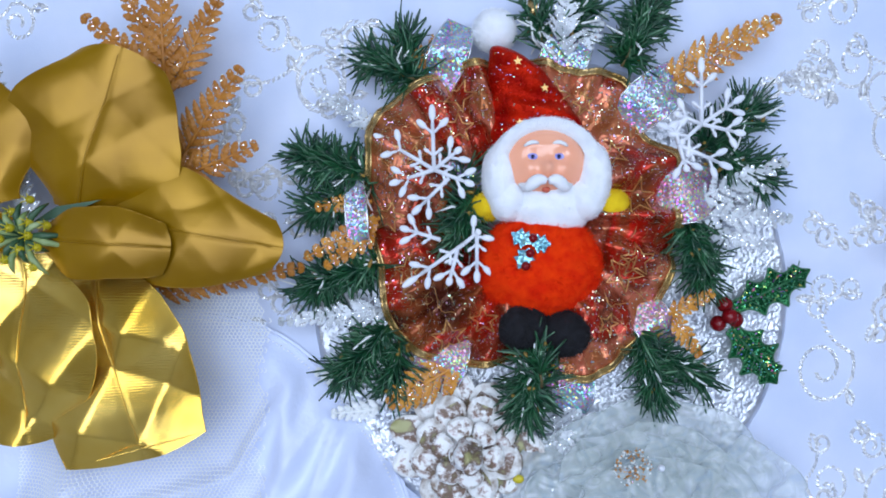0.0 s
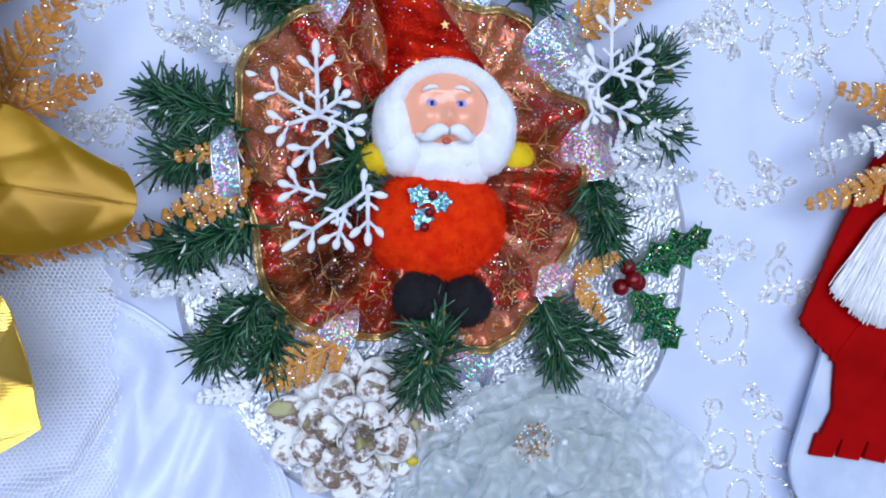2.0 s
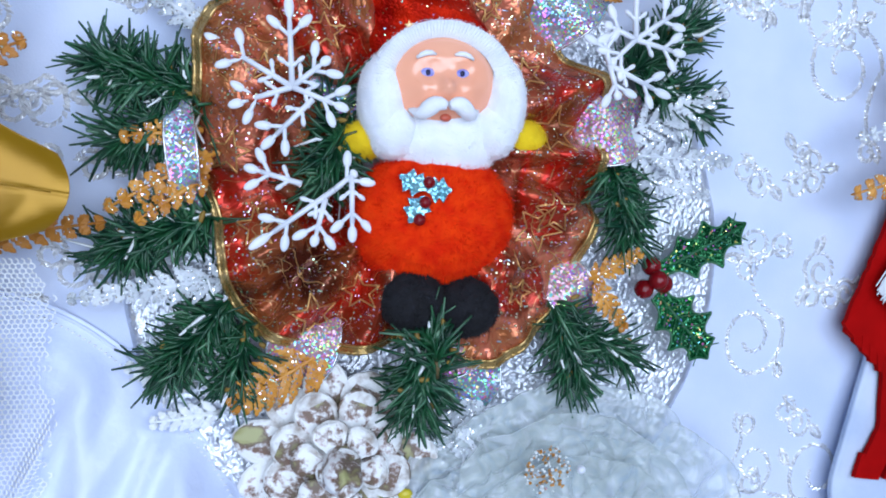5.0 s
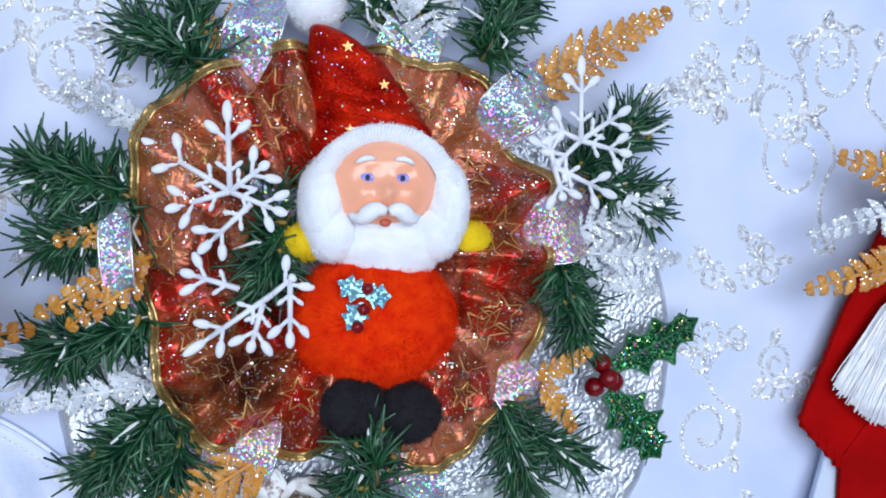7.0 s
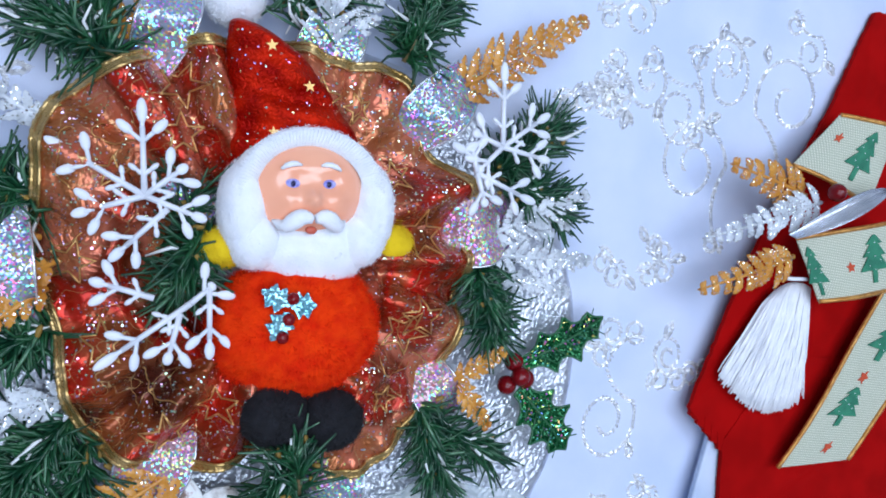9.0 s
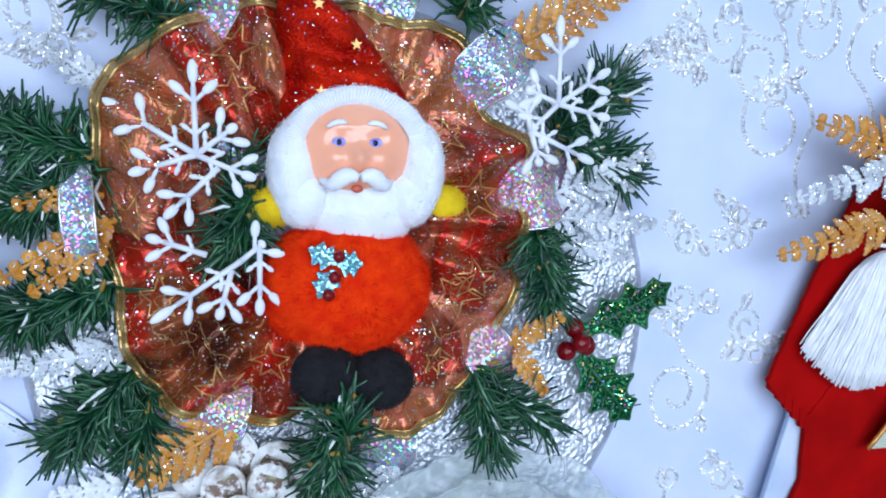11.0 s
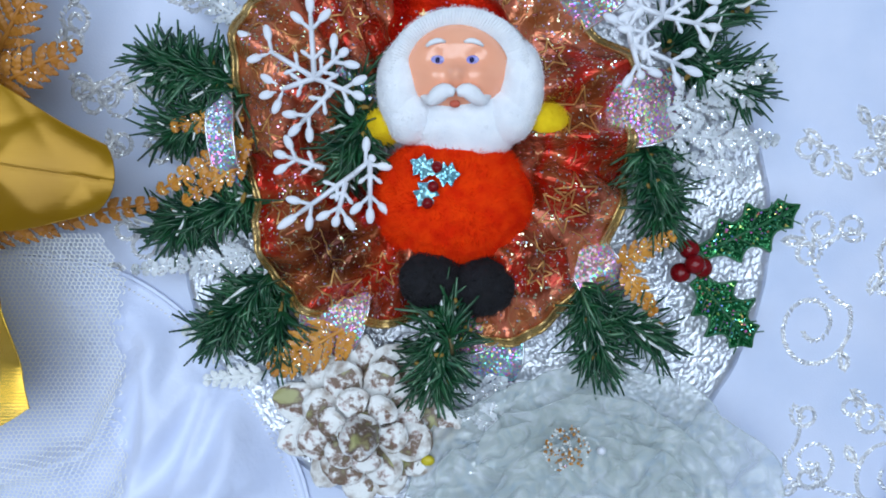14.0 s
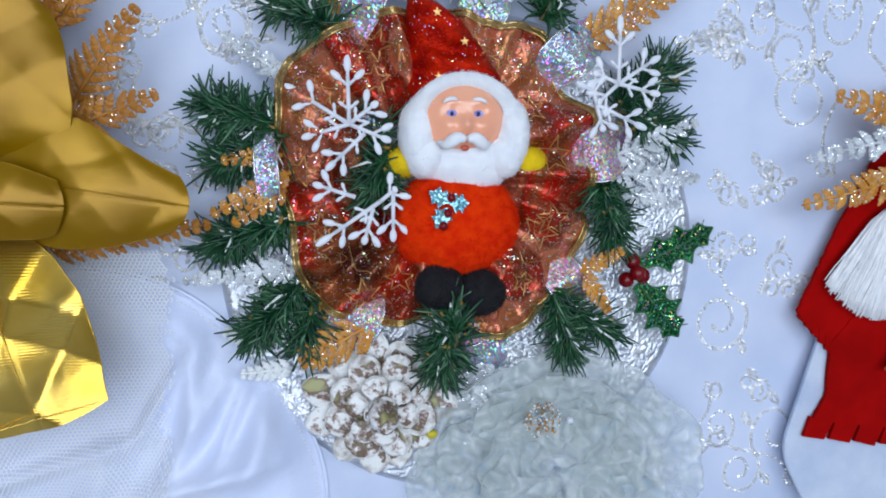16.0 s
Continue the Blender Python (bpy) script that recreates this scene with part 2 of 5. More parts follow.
def organza():
    """Sheer copper and red ribbon, crumpled, with gold threads and flecks."""
    m, nt, b = nodes_of("copper_organza")
    co = coords(nt)
    n1 = add(nt, "ShaderNodeTexNoise", Scale=17.0, Detail=2.5, Distortion=1.0)
    nt.links.new(co, n1.inputs["Vector"])
    col = ramp(nt, n1.outputs["Fac"], [(0.32, (0.08, 0.012, 0.004)), (0.40, (0.34, 0.085, 0.024)), (0.45, (0.54, 0.016, 0.005)), (0.51, (0.22, 0.036, 0.011)), (0.56, (0.66, 0.18, 0.10)), (0.64, (0.42, 0.13, 0.04))])
    v = nt.nodes.new("ShaderNodeTexVoronoi")
    v.feature = "DISTANCE_TO_EDGE"
    v.inputs["Scale"].default_value = 75.0
    n3 = add(nt, "ShaderNodeTexNoise", Scale=60.0, Detail=2.0)
    nt.links.new(co, n3.inputs["Vector"])
    bend = nt.nodes.new("ShaderNodeVectorMath")
    bend.operation = "MULTIPLY_ADD"
    bend.inputs[1].default_value = (0.02, 0.02, 0.02)
    nt.links.new(n3.outputs["Color"], bend.inputs[0])
    nt.links.new(co, bend.inputs[2])
    nt.links.new(bend.outputs[0], v.inputs["Vector"])
    line = nt.nodes.new("ShaderNodeMath")
    line.operation = "LESS_THAN"
    line.inputs[1].default_value = 0.006
    nt.links.new(v.outputs["Distance"], line.inputs[0])
    gilt = nt.nodes.new("ShaderNodeMix")
    gilt.data_type = "RGBA"
    nt.links.new(line.outputs[0], gilt.inputs["Factor"])
    nt.links.new(col, gilt.inputs["A"])
    gilt.inputs["B"].default_value = (0.62, 0.38, 0.16, 1)
    thread = gilt.outputs["Result"]
    wr = add(nt, "ShaderNodeTexNoise", Scale=70.0, Detail=3.0, Distortion=2.5)
    nt.links.new(co, wr.inputs["Vector"])
    bp = add(nt, "ShaderNodeBump", Strength=0.8, Distance=0.0028)
    nt.links.new(wr.outputs["Fac"], bp.inputs["Height"])
    sparkle(nt, b, co, thread, 950.0, 0.25, 0.36, 0.42, 0.8, bp.outputs["Normal"], 0.24, 0.55)
    b.inputs["Coat Weight"].default_value, b.inputs["Coat Roughness"].default_value = 0.12, 0.08
    return m


ORGANZA = organza()


def cellophane():
    m, nt, b = nodes_of("crumpled_clear_plastic")
    co = coords(nt)
    n1 = add(nt, "ShaderNodeTexNoise", Scale=75.0, Detail=4.0, Distortion=1.8)
    nt.links.new(co, n1.inputs["Vector"])
    nt.links.new(ramp(nt, n1.outputs["Fac"], [(0.3, (0.50, 0.62, 0.70)), (0.5, (0.63, 0.71, 0.68)), (0.68, (0.76, 0.83, 0.88))]), b.inputs["Base Color"])
    n2 = add(nt, "ShaderNodeTexNoise", Scale=190.0, Detail=3.0, Distortion=1.0)
    nt.links.new(co, n2.inputs["Vector"])
    b0 = add(nt, "ShaderNodeBump", Strength=0.35, Distance=0.0012)
    nt.links.new(n2.outputs["Fac"], b0.inputs["Height"])
    bp = add(nt, "ShaderNodeBump", Strength=0.6, Distance=0.004)
    nt.links.new(n1.outputs["Fac"], bp.inputs["Height"])
    nt.links.new(b0.outputs["Normal"], bp.inputs["Normal"])
    nt.links.new(bp.outputs["Normal"], b.inputs["Normal"])
    b.inputs["Roughness"].default_value, b.inputs["Alpha"].default_value = 0.08, 0.43
    b.inputs["Coat Weight"].default_value = 1.0
    return m


CLEAR = cellophane()


def cone_paint():
    """Brown scales under thick white paint, with red and green flecks."""
    m, nt, b = nodes_of("painted_scale")
    co = coords(nt)
    n1 = add(nt, "ShaderNodeTexNoise", Scale=95.0, Detail=6.0, Roughness=0.66)
    n2 = add(nt, "ShaderNodeTexNoise", Scale=95.0, Detail=5.0)
    nt.links.new(co, n1.inputs["Vector"])
    nt.links.new(co, n2.inputs["Vector"])
    under = ramp(nt, n2.outputs["Fac"], [(0.36, (0.38, 0.37, 0.16)), (0.43, (0.17, 0.12, 0.08)), (0.52, (0.22, 0.11, 0.08)), (0.59, (0.40, 0.07, 0.05))])
    mask = ramp(nt, n1.outputs["Fac"], [(0.475, (0, 0, 0)), (0.545, (1, 1, 1))])
    mix = nt.nodes.new("ShaderNodeMix")
    mix.data_type = "RGBA"
    nt.links.new(mask, mix.inputs["Factor"])
    nt.links.new(under, mix.inputs["A"])
    mix.inputs["B"].default_value = (0.84, 0.85, 0.84, 1)
    nt.links.new(mix.outputs["Result"], b.inputs["Base Color"])
    bp = add(nt, "ShaderNodeBump", Strength=0.6, Distance=0.001)
    nt.links.new(n1.outputs["Fac"], bp.inputs["Height"])
    nt.links.new(bp.outputs["Normal"], b.inputs["Normal"])
    b.inputs["Roughness"].default_value = 0.45
    return m


CONE = cone_paint()
SCALE_WHITE = surface("white_scale_edge", (0.26, 0.19, 0.14), (0.84, 0.85, 0.84), 0.5, 0, 190, 1200, 0.6, mid=0.42)


# ---- mesh tools ----
class Build:
    """Gathers the faces of one mesh."""

    def __init__(self):
        self.v, self.f, self.m, self.s = [], [], [], []

    def grid(self, fn, nu, nv, mat=0, close_u=False, smooth=True):
        base = len(self.v)
        for j in range(nv):
            for i in range(nu):
                self.v.append(tuple(fn(i / (nu if close_u else nu - 1), j / (nv - 1))))
        for j in range(nv - 1):
            for i in range(nu if close_u else nu - 1):
                a, b = base + j * nu + i, base + j * nu + (i + 1) % nu
                self.f.append((a, b, b + nu, a + nu))
                self.m.append(mat)
                self.s.append(smooth)

    def ball(self, c, r, mat=0, nu=20, nv=14, rough=0.0, turn=0.0, freq=60.0):
        rx, ry, rz = r if isinstance(r, tuple) else (r, r, r)
        cs, sn = math.cos(turn), math.sin(turn)

        def fn(u, v):
            a, b = 2 * math.pi * u, math.pi * (v - 0.5)
            d = Vector((math.cos(b) * math.cos(a), math.cos(b) * math.sin(a), math.sin(b)))
            k = 1 + rough * noise.noise((Vector(c) + d * max(rx, ry)) * freq)
            x, y = d.x * rx * k, d.y * ry * k
            return c[0] + x * cs - y * sn, c[1] + x * sn + y * cs, c[2] + d.z * rz * k

        self.grid(fn, nu, nv, mat, True)

    def tube(self, pts, radii, mat=0, sides=6, smooth=True):
        pts = [Vector(p) for p in pts]
        n = len(pts)
        if not isinstance(radii, (list, tuple)):
            radii = [radii] * n
        base = len(self.v)
        for i, p in enumerate(pts):
            d = (pts[min(i + 1, n - 1)] - pts[max(i - 1, 0)]).normalized()
            a = d.cross(Vector((0.3, 0.1, 1))).normalized()
            b = d.cross(a)
            for k in range(sides):
                q = 2 * math.pi * k / sides
                self.v.append(tuple(p + (a * math.cos(q) + b * math.sin(q)) * radii[i]))
        for i in range(n - 1):
            for k in range(sides):
                a, b = base + i * sides + k, base + i * sides + (k + 1) % sides
                self.f.append((a, b, b + sides, a + sides))
                self.m.append(mat)
                self.s.append(smooth)
        for i0, flip in ((base, True), (base + (n - 1) * sides, False)):
            loop = list(range(i0, i0 + sides))
            self.f.append(tuple(loop[::-1] if flip else loop))
            self.m.append(mat)
            self.s.append(False)

    def slab(self, outline, lift, thick, mat=0, side=None):
        """A plate with the outline (x, y), from lift(x, y) up by thick. The outline must be seen from one inner point."""
        n, base = len(outline), len(self.v)
        cx, cy = sum(p[0] for p in outline) / n, sum(p[1] for p in outline) / n
        for h in (0, thick):
            for x, y in outline:
                self.v.append((x, y, lift(x, y) + h))
        self.v += [(cx, cy, lift(cx, cy)), (cx, cy, lift(cx, cy) + thick)]
        for i in range(n):
            j = (i + 1) % n
            for face in ((base + i, base + j, base + n + j, base + n + i), (base + j, base + i, base + 2 * n), (base + n + i, base + n + j, base + 2 * n + 1)):
                self.f.append(face)
                self.m.append(mat)
                self.s.append(False)

    def fibres(self, c, r, count, length, width, mat, rnd, low=-0.4, turn=0.0):
        rx, ry, rz = r if isinstance(r, tuple) else (r, r, r)
        cs, sn = math.cos(turn), math.sin(turn)
        for _ in range(count):
            z = rnd.uniform(low, 1)
            a = rnd.uniform(0, 2 * math.pi)
            q = math.sqrt(max(0, 1 - z * z))
            d = Vector((q * math.cos(a), q * math.sin(a), z))
            lx, ly = d.x * rx, d.y * ry
            p = Vector((c[0] + lx * cs - ly * sn, c[1] + lx * sn + ly * cs, c[2] + d.z * rz)) 
            d = Vector((d.x * cs - d.y * sn, d.x * sn + d.y * cs, d.z))
            d = (d + Vector((rnd.uniform(-1, 1), rnd.uniform(-1, 1), rnd.uniform(-1, 1))) * 0.55).normalized()
            s = d.cross(Vector((rnd.uniform(-1, 1), rnd.uniform(-1, 1), rnd.uniform(-1, 1)))).normalized() * width
            b, k = len(self.v), length * rnd.uniform(0.5, 1.2)
            self.v += [tuple(p - d * length * 0.4 + s), tuple(p - d * length * 0.4 - s), tuple(p + d * k)]
            self.f.append((b, b + 1, b + 2))
            self.m.append(mat)
            self.s.append(False)

    def mesh(self, name, mats):
        me = bpy.data.meshes.new(name)
        me.from_pydata(self.v, [], self.f)
        for m in mats if isinstance(mats, (list, tuple)) else [mats]:
            me.materials.append(m)
        me.polygons.foreach_set("material_index", self.m)
        me.polygons.foreach_set("use_smooth", self.s)
        me.update()
        return me


def thing(name, label, category, group="", x=0.0, y=0.0, z=0.0):
    ob = new(name)
    ob.empty_display_size = 0.01
    ob.location = (x, y, z)
    return tagged(ob, label, category, group)


def part(name, build, mats, parent=None, label=""):
    ob = new(name, build.mesh(name, mats))
    if parent:
        ob.parent = parent
        up, off = parent, Vector((0, 0, 0))
        while up:
            off += up.location
            up = up.parent
        ob.location = -off
    return tagged(ob, label) if label else ob


def smooth(a, b, x):
    k = min(1, max(0, (x - a) / (b - a)))
    return k * k * (3 - 2 * k)


def ground(x, y):
    """The height of the cloth, which tilts a little under the board."""
    return 0.045 * max(-0.2, min(0.2, y)) * smooth(0.03, 0.15, x) - 0.0005 + 0.0012 * noise.noise((x * 14, y * 14, 0))


# ---- the room ----
def box_wall(name, x0, x1, y0, y1, z0, z1, mat):
    b = Build()
    b.slab([(x0, y0), (x1, y0), (x1, y1), (x0, y1)], lambda x, y: z0, z1 - z0)
    return tagged(part(name, b, mat), "plain white painted wall of the room" if "wall" in name else "plain surface of the room", name.split("_")[0], kind="structure")


box_wall("floor", -1.8, 1.8, -1.8, 1.8, -0.85, -0.78, WOOD)
box_wall("ceiling", -1.8, 1.8, -1.8, 1.8, 1.6, 1.66, WALL)
box_wall("wall_west", -1.86, -1.8, -1.8, 1.8, -0.78, 1.6, WALL)
box_wall("wall_east", 1.8, 1.86, -1.8, 1.8, -0.78, 1.6, WALL)
box_wall("wall_south", -1.8, 1.8, -1.86, -1.8, -0.78, 1.6, WALL)
box_wall("wall_north", -1.8, 1.8, 1.8, 1.86, -0.78, 1.6, WALL)
table = thing("table", "plain wooden table under a white cloth", "table", z=-0.05)
b = Build()
b.slab([(-0.7, -0.5), (0.7, -0.5), (0.7, 0.5), (-0.7, 0.5)], lambda x, y: -0.055, 0.025)
part("tabletop", b, WOOD, table)
for x in (-0.64, 0.64):
    for y in (-0.44, 0.44):
        b = Build()
        b.tube([(x, y, -0.78), (x, y, -0.055)], 0.025, 0, 12)
        part("leg", b, WOOD, table)

b = Build()
b.grid(lambda u, v: ((u - 0.5) * 1.5, (v - 0.5) * 1.1, ground((u - 0.5) * 1.5, (v - 0.5) * 1.1)), 160, 120)
cloth = tagged(part("tablecloth", b, CLOTH), "white tablecloth embroidered with glittering silver scrolls", "tablecloth")


# scrolls sewn on the cloth: each a spiral of short stitches
def stitches(b, pts, rnd, step=0.0015):
    for p, q in zip(pts, pts[1:]):
        d = Vector((q[0] - p[0], q[1] - p[1]))
        n = max(1, int(d.length / step))
        ang = math.atan2(d.y, d.x)
        for i in range(n):
            x, y = p[0] + d.x * (i + 0.5) / n, p[1] + d.y * (i + 0.5) / n
            a = ang + rnd.uniform(0.35, 0.95)
            lx, ly = math.cos(a) * 0.0019, math.sin(a) * 0.0019
            wx, wy = -math.sin(a) * 0.0010, math.cos(a) * 0.0010
            z = ground(x, y)
            k = len(b.v)
            h = rnd.uniform(0.0007, 0.0013)
            b.v += [(x - lx, y - ly, z), (x + wx, y + wy, z), (x + lx, y + ly, z), (x - wx, y - wy, z), (x - lx * 0.5, y - ly * 0.5, z + h), (x + lx * 0.5, y + ly * 0.5, z + h)]
            for f in ((0, 4, 5, 1), (1, 5, 2), (2, 5, 4, 3), (3, 4, 0)):
                b.f.append(tuple(k + i2 for i2 in f))
                b.m.append(0)
                b.s.append(False)


def spiral(x, y, r, start, turns, hand=1, squash=1.0):
    n = int(14 * turns) + 6
    out = []
    for i in range(n):
        k = i / (n - 1)
        a = start + hand * 2 * math.pi * turns * k
        q = r * (1 - 0.78 * k)
        out.append((x + q * math.cos(a), y + q * math.sin(a) * squash))
    return out


def curl(x0, y0, x1, y1, bow):
    mx, my = (x0 + x1) / 2 - (y1 - y0) * bow, (y0 + y1) / 2 + (x1 - x0) * bow
    return [((1 - k) ** 2 * x0 + 2 * k * (1 - k) * mx + k * k * x1, (1 - k) ** 2 * y0 + 2 * k * (1 - k) * my + k * k * y1) for k in [i / 12 for i in range(13)]]


rnd = random.Random(4)
b = Build()
SCROLLS = [
    (0.178, 0.046, 0.0186, 0.0, 1.6, 1),
    (0.131, 0.072, 0.0063, 2.0, 1.4, 1),
    (0.161, 0.009, 0.0044, 4.0, 1.3, -1),
    (0.166, -0.003, 0.0059, 2.0, 1.4, -1),
    (0.139, -0.004, 0.0058, 1.0, 1.3, -1),
    (0.140, -0.031, 0.0076, 5.0, 1.5, -1),
    (0.139, -0.072, 0.0151, 0.5, 1.5, -1),
    (0.172, -0.043, 0.0075, 3.0, 1.4, -1),
    (0.185, -0.053, 0.0054, 2.0, 1.3, -1),
    (0.143, -0.131, 0.0109, 3.0, 1.5, 1),
    (0.156, -0.157, 0.0122, 1.0, 1.4, -1),
    (0.176, -0.136, 0.0138, 4.0, 1.2, -1),
    (0.165, -0.112, 0.0060, 1.0, 1.3, -1),
    (-0.149, 0.022, 0.0051, 2.0, 1.5, -1),
    (-0.160, 0.052, 0.0057, 3.0, 1.4, -1),
    (-0.146, 0.001, 0.0032, 3.0, 1.3, 1),
    (-0.116, 0.073, 0.0135, 1.5, 1.6, 1),
    (-0.119, 0.072, 0.0158, 2.0, 1.3, -1),
    (-0.096, 0.092, 0.0114, 5.0, 1.4, -1),
    (-0.142, 0.098, 0.0086, 1.0, 1.4, -1),
    (0.195, 0.096, 0.0093, 2.0, 1.5, -1),
    (0.169, 0.069, 0.0135, 1.0, 1.5, -1),
    (0.195, 0.087, 0.0158, 3.0, 1.4, -1),
    (0.235, 0.079, 0.0203, 3.5, 1.3, -1),
    (0.152, 0.083, 0.0101, 4.0, 1.3, 1),
    (0.246, 0.102, 0.0095, 1.0, 1.4, -1),
    (0.145, 0.110, 0.0087, 2.0, 1.4, -1),
    (0.119, 0.072, 0.0058, 2.0, 1.4, -1),
    (0.133, 0.070, 0.0052, 1.0, 1.3, -1),
    (0.137, 0.075, 0.0067, 4.0, 1.4, 1),
    (-0.270, 0.103, 0.0086, 2.0, 1.4, -1),
    (-0.120, 0.002, 0.0060, 2.0, 1.4, -1),
    (-0.137, -0.038, 0.0061, 1.0, 1.3, -1),
    (-0.145, 0.021, 0.0085, 1.6, 1.2, -1),
    (-0.100, 0.097, 0.0069, 2.0, 1.4, -1),
    (-0.106, 0.062, 0.0054, 2.0, 1.4, -1),
    (-0.159, -0.055, 0.0075, 2.0, 1.3, -1),
]
for x, y, r, start, turns, hand in SCROLLS:
    stitches(b, spiral(x, y, r * 1.1, start, turns, hand, rnd.uniform(1.0, 1.2)), rnd)
    ex, ey = x + r * 1.1 * math.cos(start), y + r * 1.1 * math.sin(start)
    a = start + hand * -1.57
    fx, fy = ex + 2.2 * r * math.cos(a), ey + 2.2 * r * math.sin(a)
    stitches(b, curl(ex, ey, fx, fy, -0.35 * hand), rnd)
    q = a + 0.9 * hand
    stitches(b, spiral(fx - 0.0065 * math.cos(q), fy - 0.0065 * math.sin(q), 0.0065, q, 1.3, hand), rnd)
    for k in range(1):
        q = start + hand * (1.2 + 1.7 * k)
        lx, ly = x + r * 1.15 * math.cos(q), y + r * 1.15 * math.sin(q)
        stitches(b, curl(lx, ly, lx + 0.0075 * math.cos(q - 0.7), ly + 0.0075 * math.sin(q - 0.7), 0.5), rnd)
        stitches(b, curl(lx, ly, lx + 0.0075 * math.cos(q - 0.7), ly + 0.0075 * math.sin(q - 0.7), -0.3), rnd)
tagged(part("embroidery", b, SILVER_THREAD), "glittering silver thread scrolls sewn on the white cloth", "embroidery", kind="stuff")

# ---- the foil board and the ruffle ----
def foil_board():
    t = thing("cake_board", "round board wrapped in crinkled silver foil", "foil board", x=0.0, y=-0.036, z=0.0)
    b = Build()

    def fn(u, v):
        a, r = 2 * math.pi * u, 0.1160 * math.sqrt(v) if v > 0 else 0.0
        x, y = r * math.cos(a), -0.036 + r * math.sin(a)
        h = 0.0028 + 0.0007 * abs(noise.noise((x * 300, y * 300, 0))) + 0.0004 * noise.noise((x * 700, y * 700, 3))
        return x, y, h + max(ground(x, y), -0.004)

    b.grid(fn, 540, 160, 0, True, smooth=False)
    part("foil", b, FOIL, t)
    b = Build()

    def lip(u, v):
        a, r = 2 * math.pi * u, 0.1158 + 0.0045 * v + 0.0006 * noise.noise((60 * u, 0, 5))
        x, y = r * math.cos(a), -0.036 + r * math.sin(a)
        g = ground(x, y)
        return x, y, (0.0030 + max(g, -0.004)) * (1 - v * v) + (g + 0.0002) * v * v + 0.0007 * noise.noise((x * 300, y * 300, 2)) * (1 - v)

    b.grid(lip, 600, 8, 0, True, smooth=False)
    part("rim", b, FOIL, t)
    return t


foil_board()
RX, RY = -0.0166, 0.0028


def edge(a):
    return (0.0789 - 0.0006 * math.cos(a) + 0.0019 * math.sin(a) + 0.0004 * math.cos(2 * a) - 0.0020 * math.sin(2 * a) - 0.0040 * math.cos(4 * a)
            + 0.0016 * math.cos(5 * a) + 0.0016 * math.sin(5 * a) + 0.0013 * math.cos(6 * a) - 0.0005 * math.sin(6 * a) + 0.0009 * math.sin(8 * a)
            - 0.0012 * math.cos(9 * a) + 0.0007 * math.sin(9 * a) - 0.0007 * math.cos(11 * a) - 0.0010 * math.sin(11 * a) - 0.0010 * math.sin(12 * a))


def ruffle_at(u, v):
    """u round, v from the middle to the rim."""
    a = 2 * math.pi * u
    inner = 0.027 + 0.011 * max(0.0, -math.cos(a))
    r = inner + (edge(a) - inner) * v
    fold = math.sin(11 * a + 2.4 * math.sin(3 * a) + 1.5 * v) * (0.0040 + 0.0034 * v)
    p = Vector((math.cos(a) * r, math.sin(a) * r, 0))
    fold += 0.0014 * v * math.sin(31 * a + 2 * math.sin(5 * a))
    crumple = 0.0050 * noise.noise(p * 60) + 0.0018 * noise.noise(p * 150 + Vector((5, 1, 2)))
    droop = 0.017 + 0.007 * math.sin(math.pi * v) - 0.002 * v * v
    return RX + p.x, RY + p.y, droop + fold + crumple


ruffle = thing("ruffled_ribbon", "gathered ring of sheer copper red ribbon with gold wired edge", "ribbon", x=RX, y=RY, z=0.01)
b = Build()
b.grid(ruffle_at, 360, 46, 0, True)
part("ribbon", b, ORGANZA, ruffle, "sheer crumpled copper and red ribbon flecked with gold")
b = Build()
pts = []
for i in range(901):
    x, y, z = ruffle_at(i / 900, 1.0)
    pts.append((x, y, z))
b.tube(pts, [0.0008 + 0.0002 * (i % 4 < 2) for i in range(901)], 0, 8)
b.grid(lambda u, v: tuple(Vector(ruffle_at(u, 0.945 + 0.055 * v)) + Vector((0, 0, 0.0006))), 720, 3, 0, True)
part("gold_edge", b, GOLD_LAME, ruffle, "ribbed shiny gold edging")
b = Build()
pts = []
for i in range(601):
    x, y, z = ruffle_at(i / 600, 0.945)
    pts.append((x, y, z + 0.0008))
b.tube(pts, 0.0007, 0, 6)
part("gold_seam", b, GOLD_LAME, ruffle)
b = Build()
b.grid(lambda u, v: (RX + (0.028 + 0.01 * v) * math.cos(6.2832 * u), RY + (0.028 + 0.01 * v) * math.sin(6.2832 * u), 0.019 - 0.015 * v), 60, 4, 0, True)
part("gathered_band", b, ORGANZA, ruffle)


def star_outline(n, r0, r1, a0):
    return [((r1 if i % 2 else r0) * math.cos(a0 + math.pi * i / n), (r1 if i % 2 else r0) * math.sin(a0 + math.pi * i / n)) for i in range(2 * n)]


rnd = random.Random(11)
def on_ruffle(x, y):
    a = math.atan2(y - RY, x - RX)
    inner = 0.027 + 0.011 * max(0.0, -math.cos(a))
    return ruffle_at(a / (2 * math.pi), min(1, max(0, (math.hypot(x - RX, y - RY) - inner) / (edge(a) - inner))))[2]


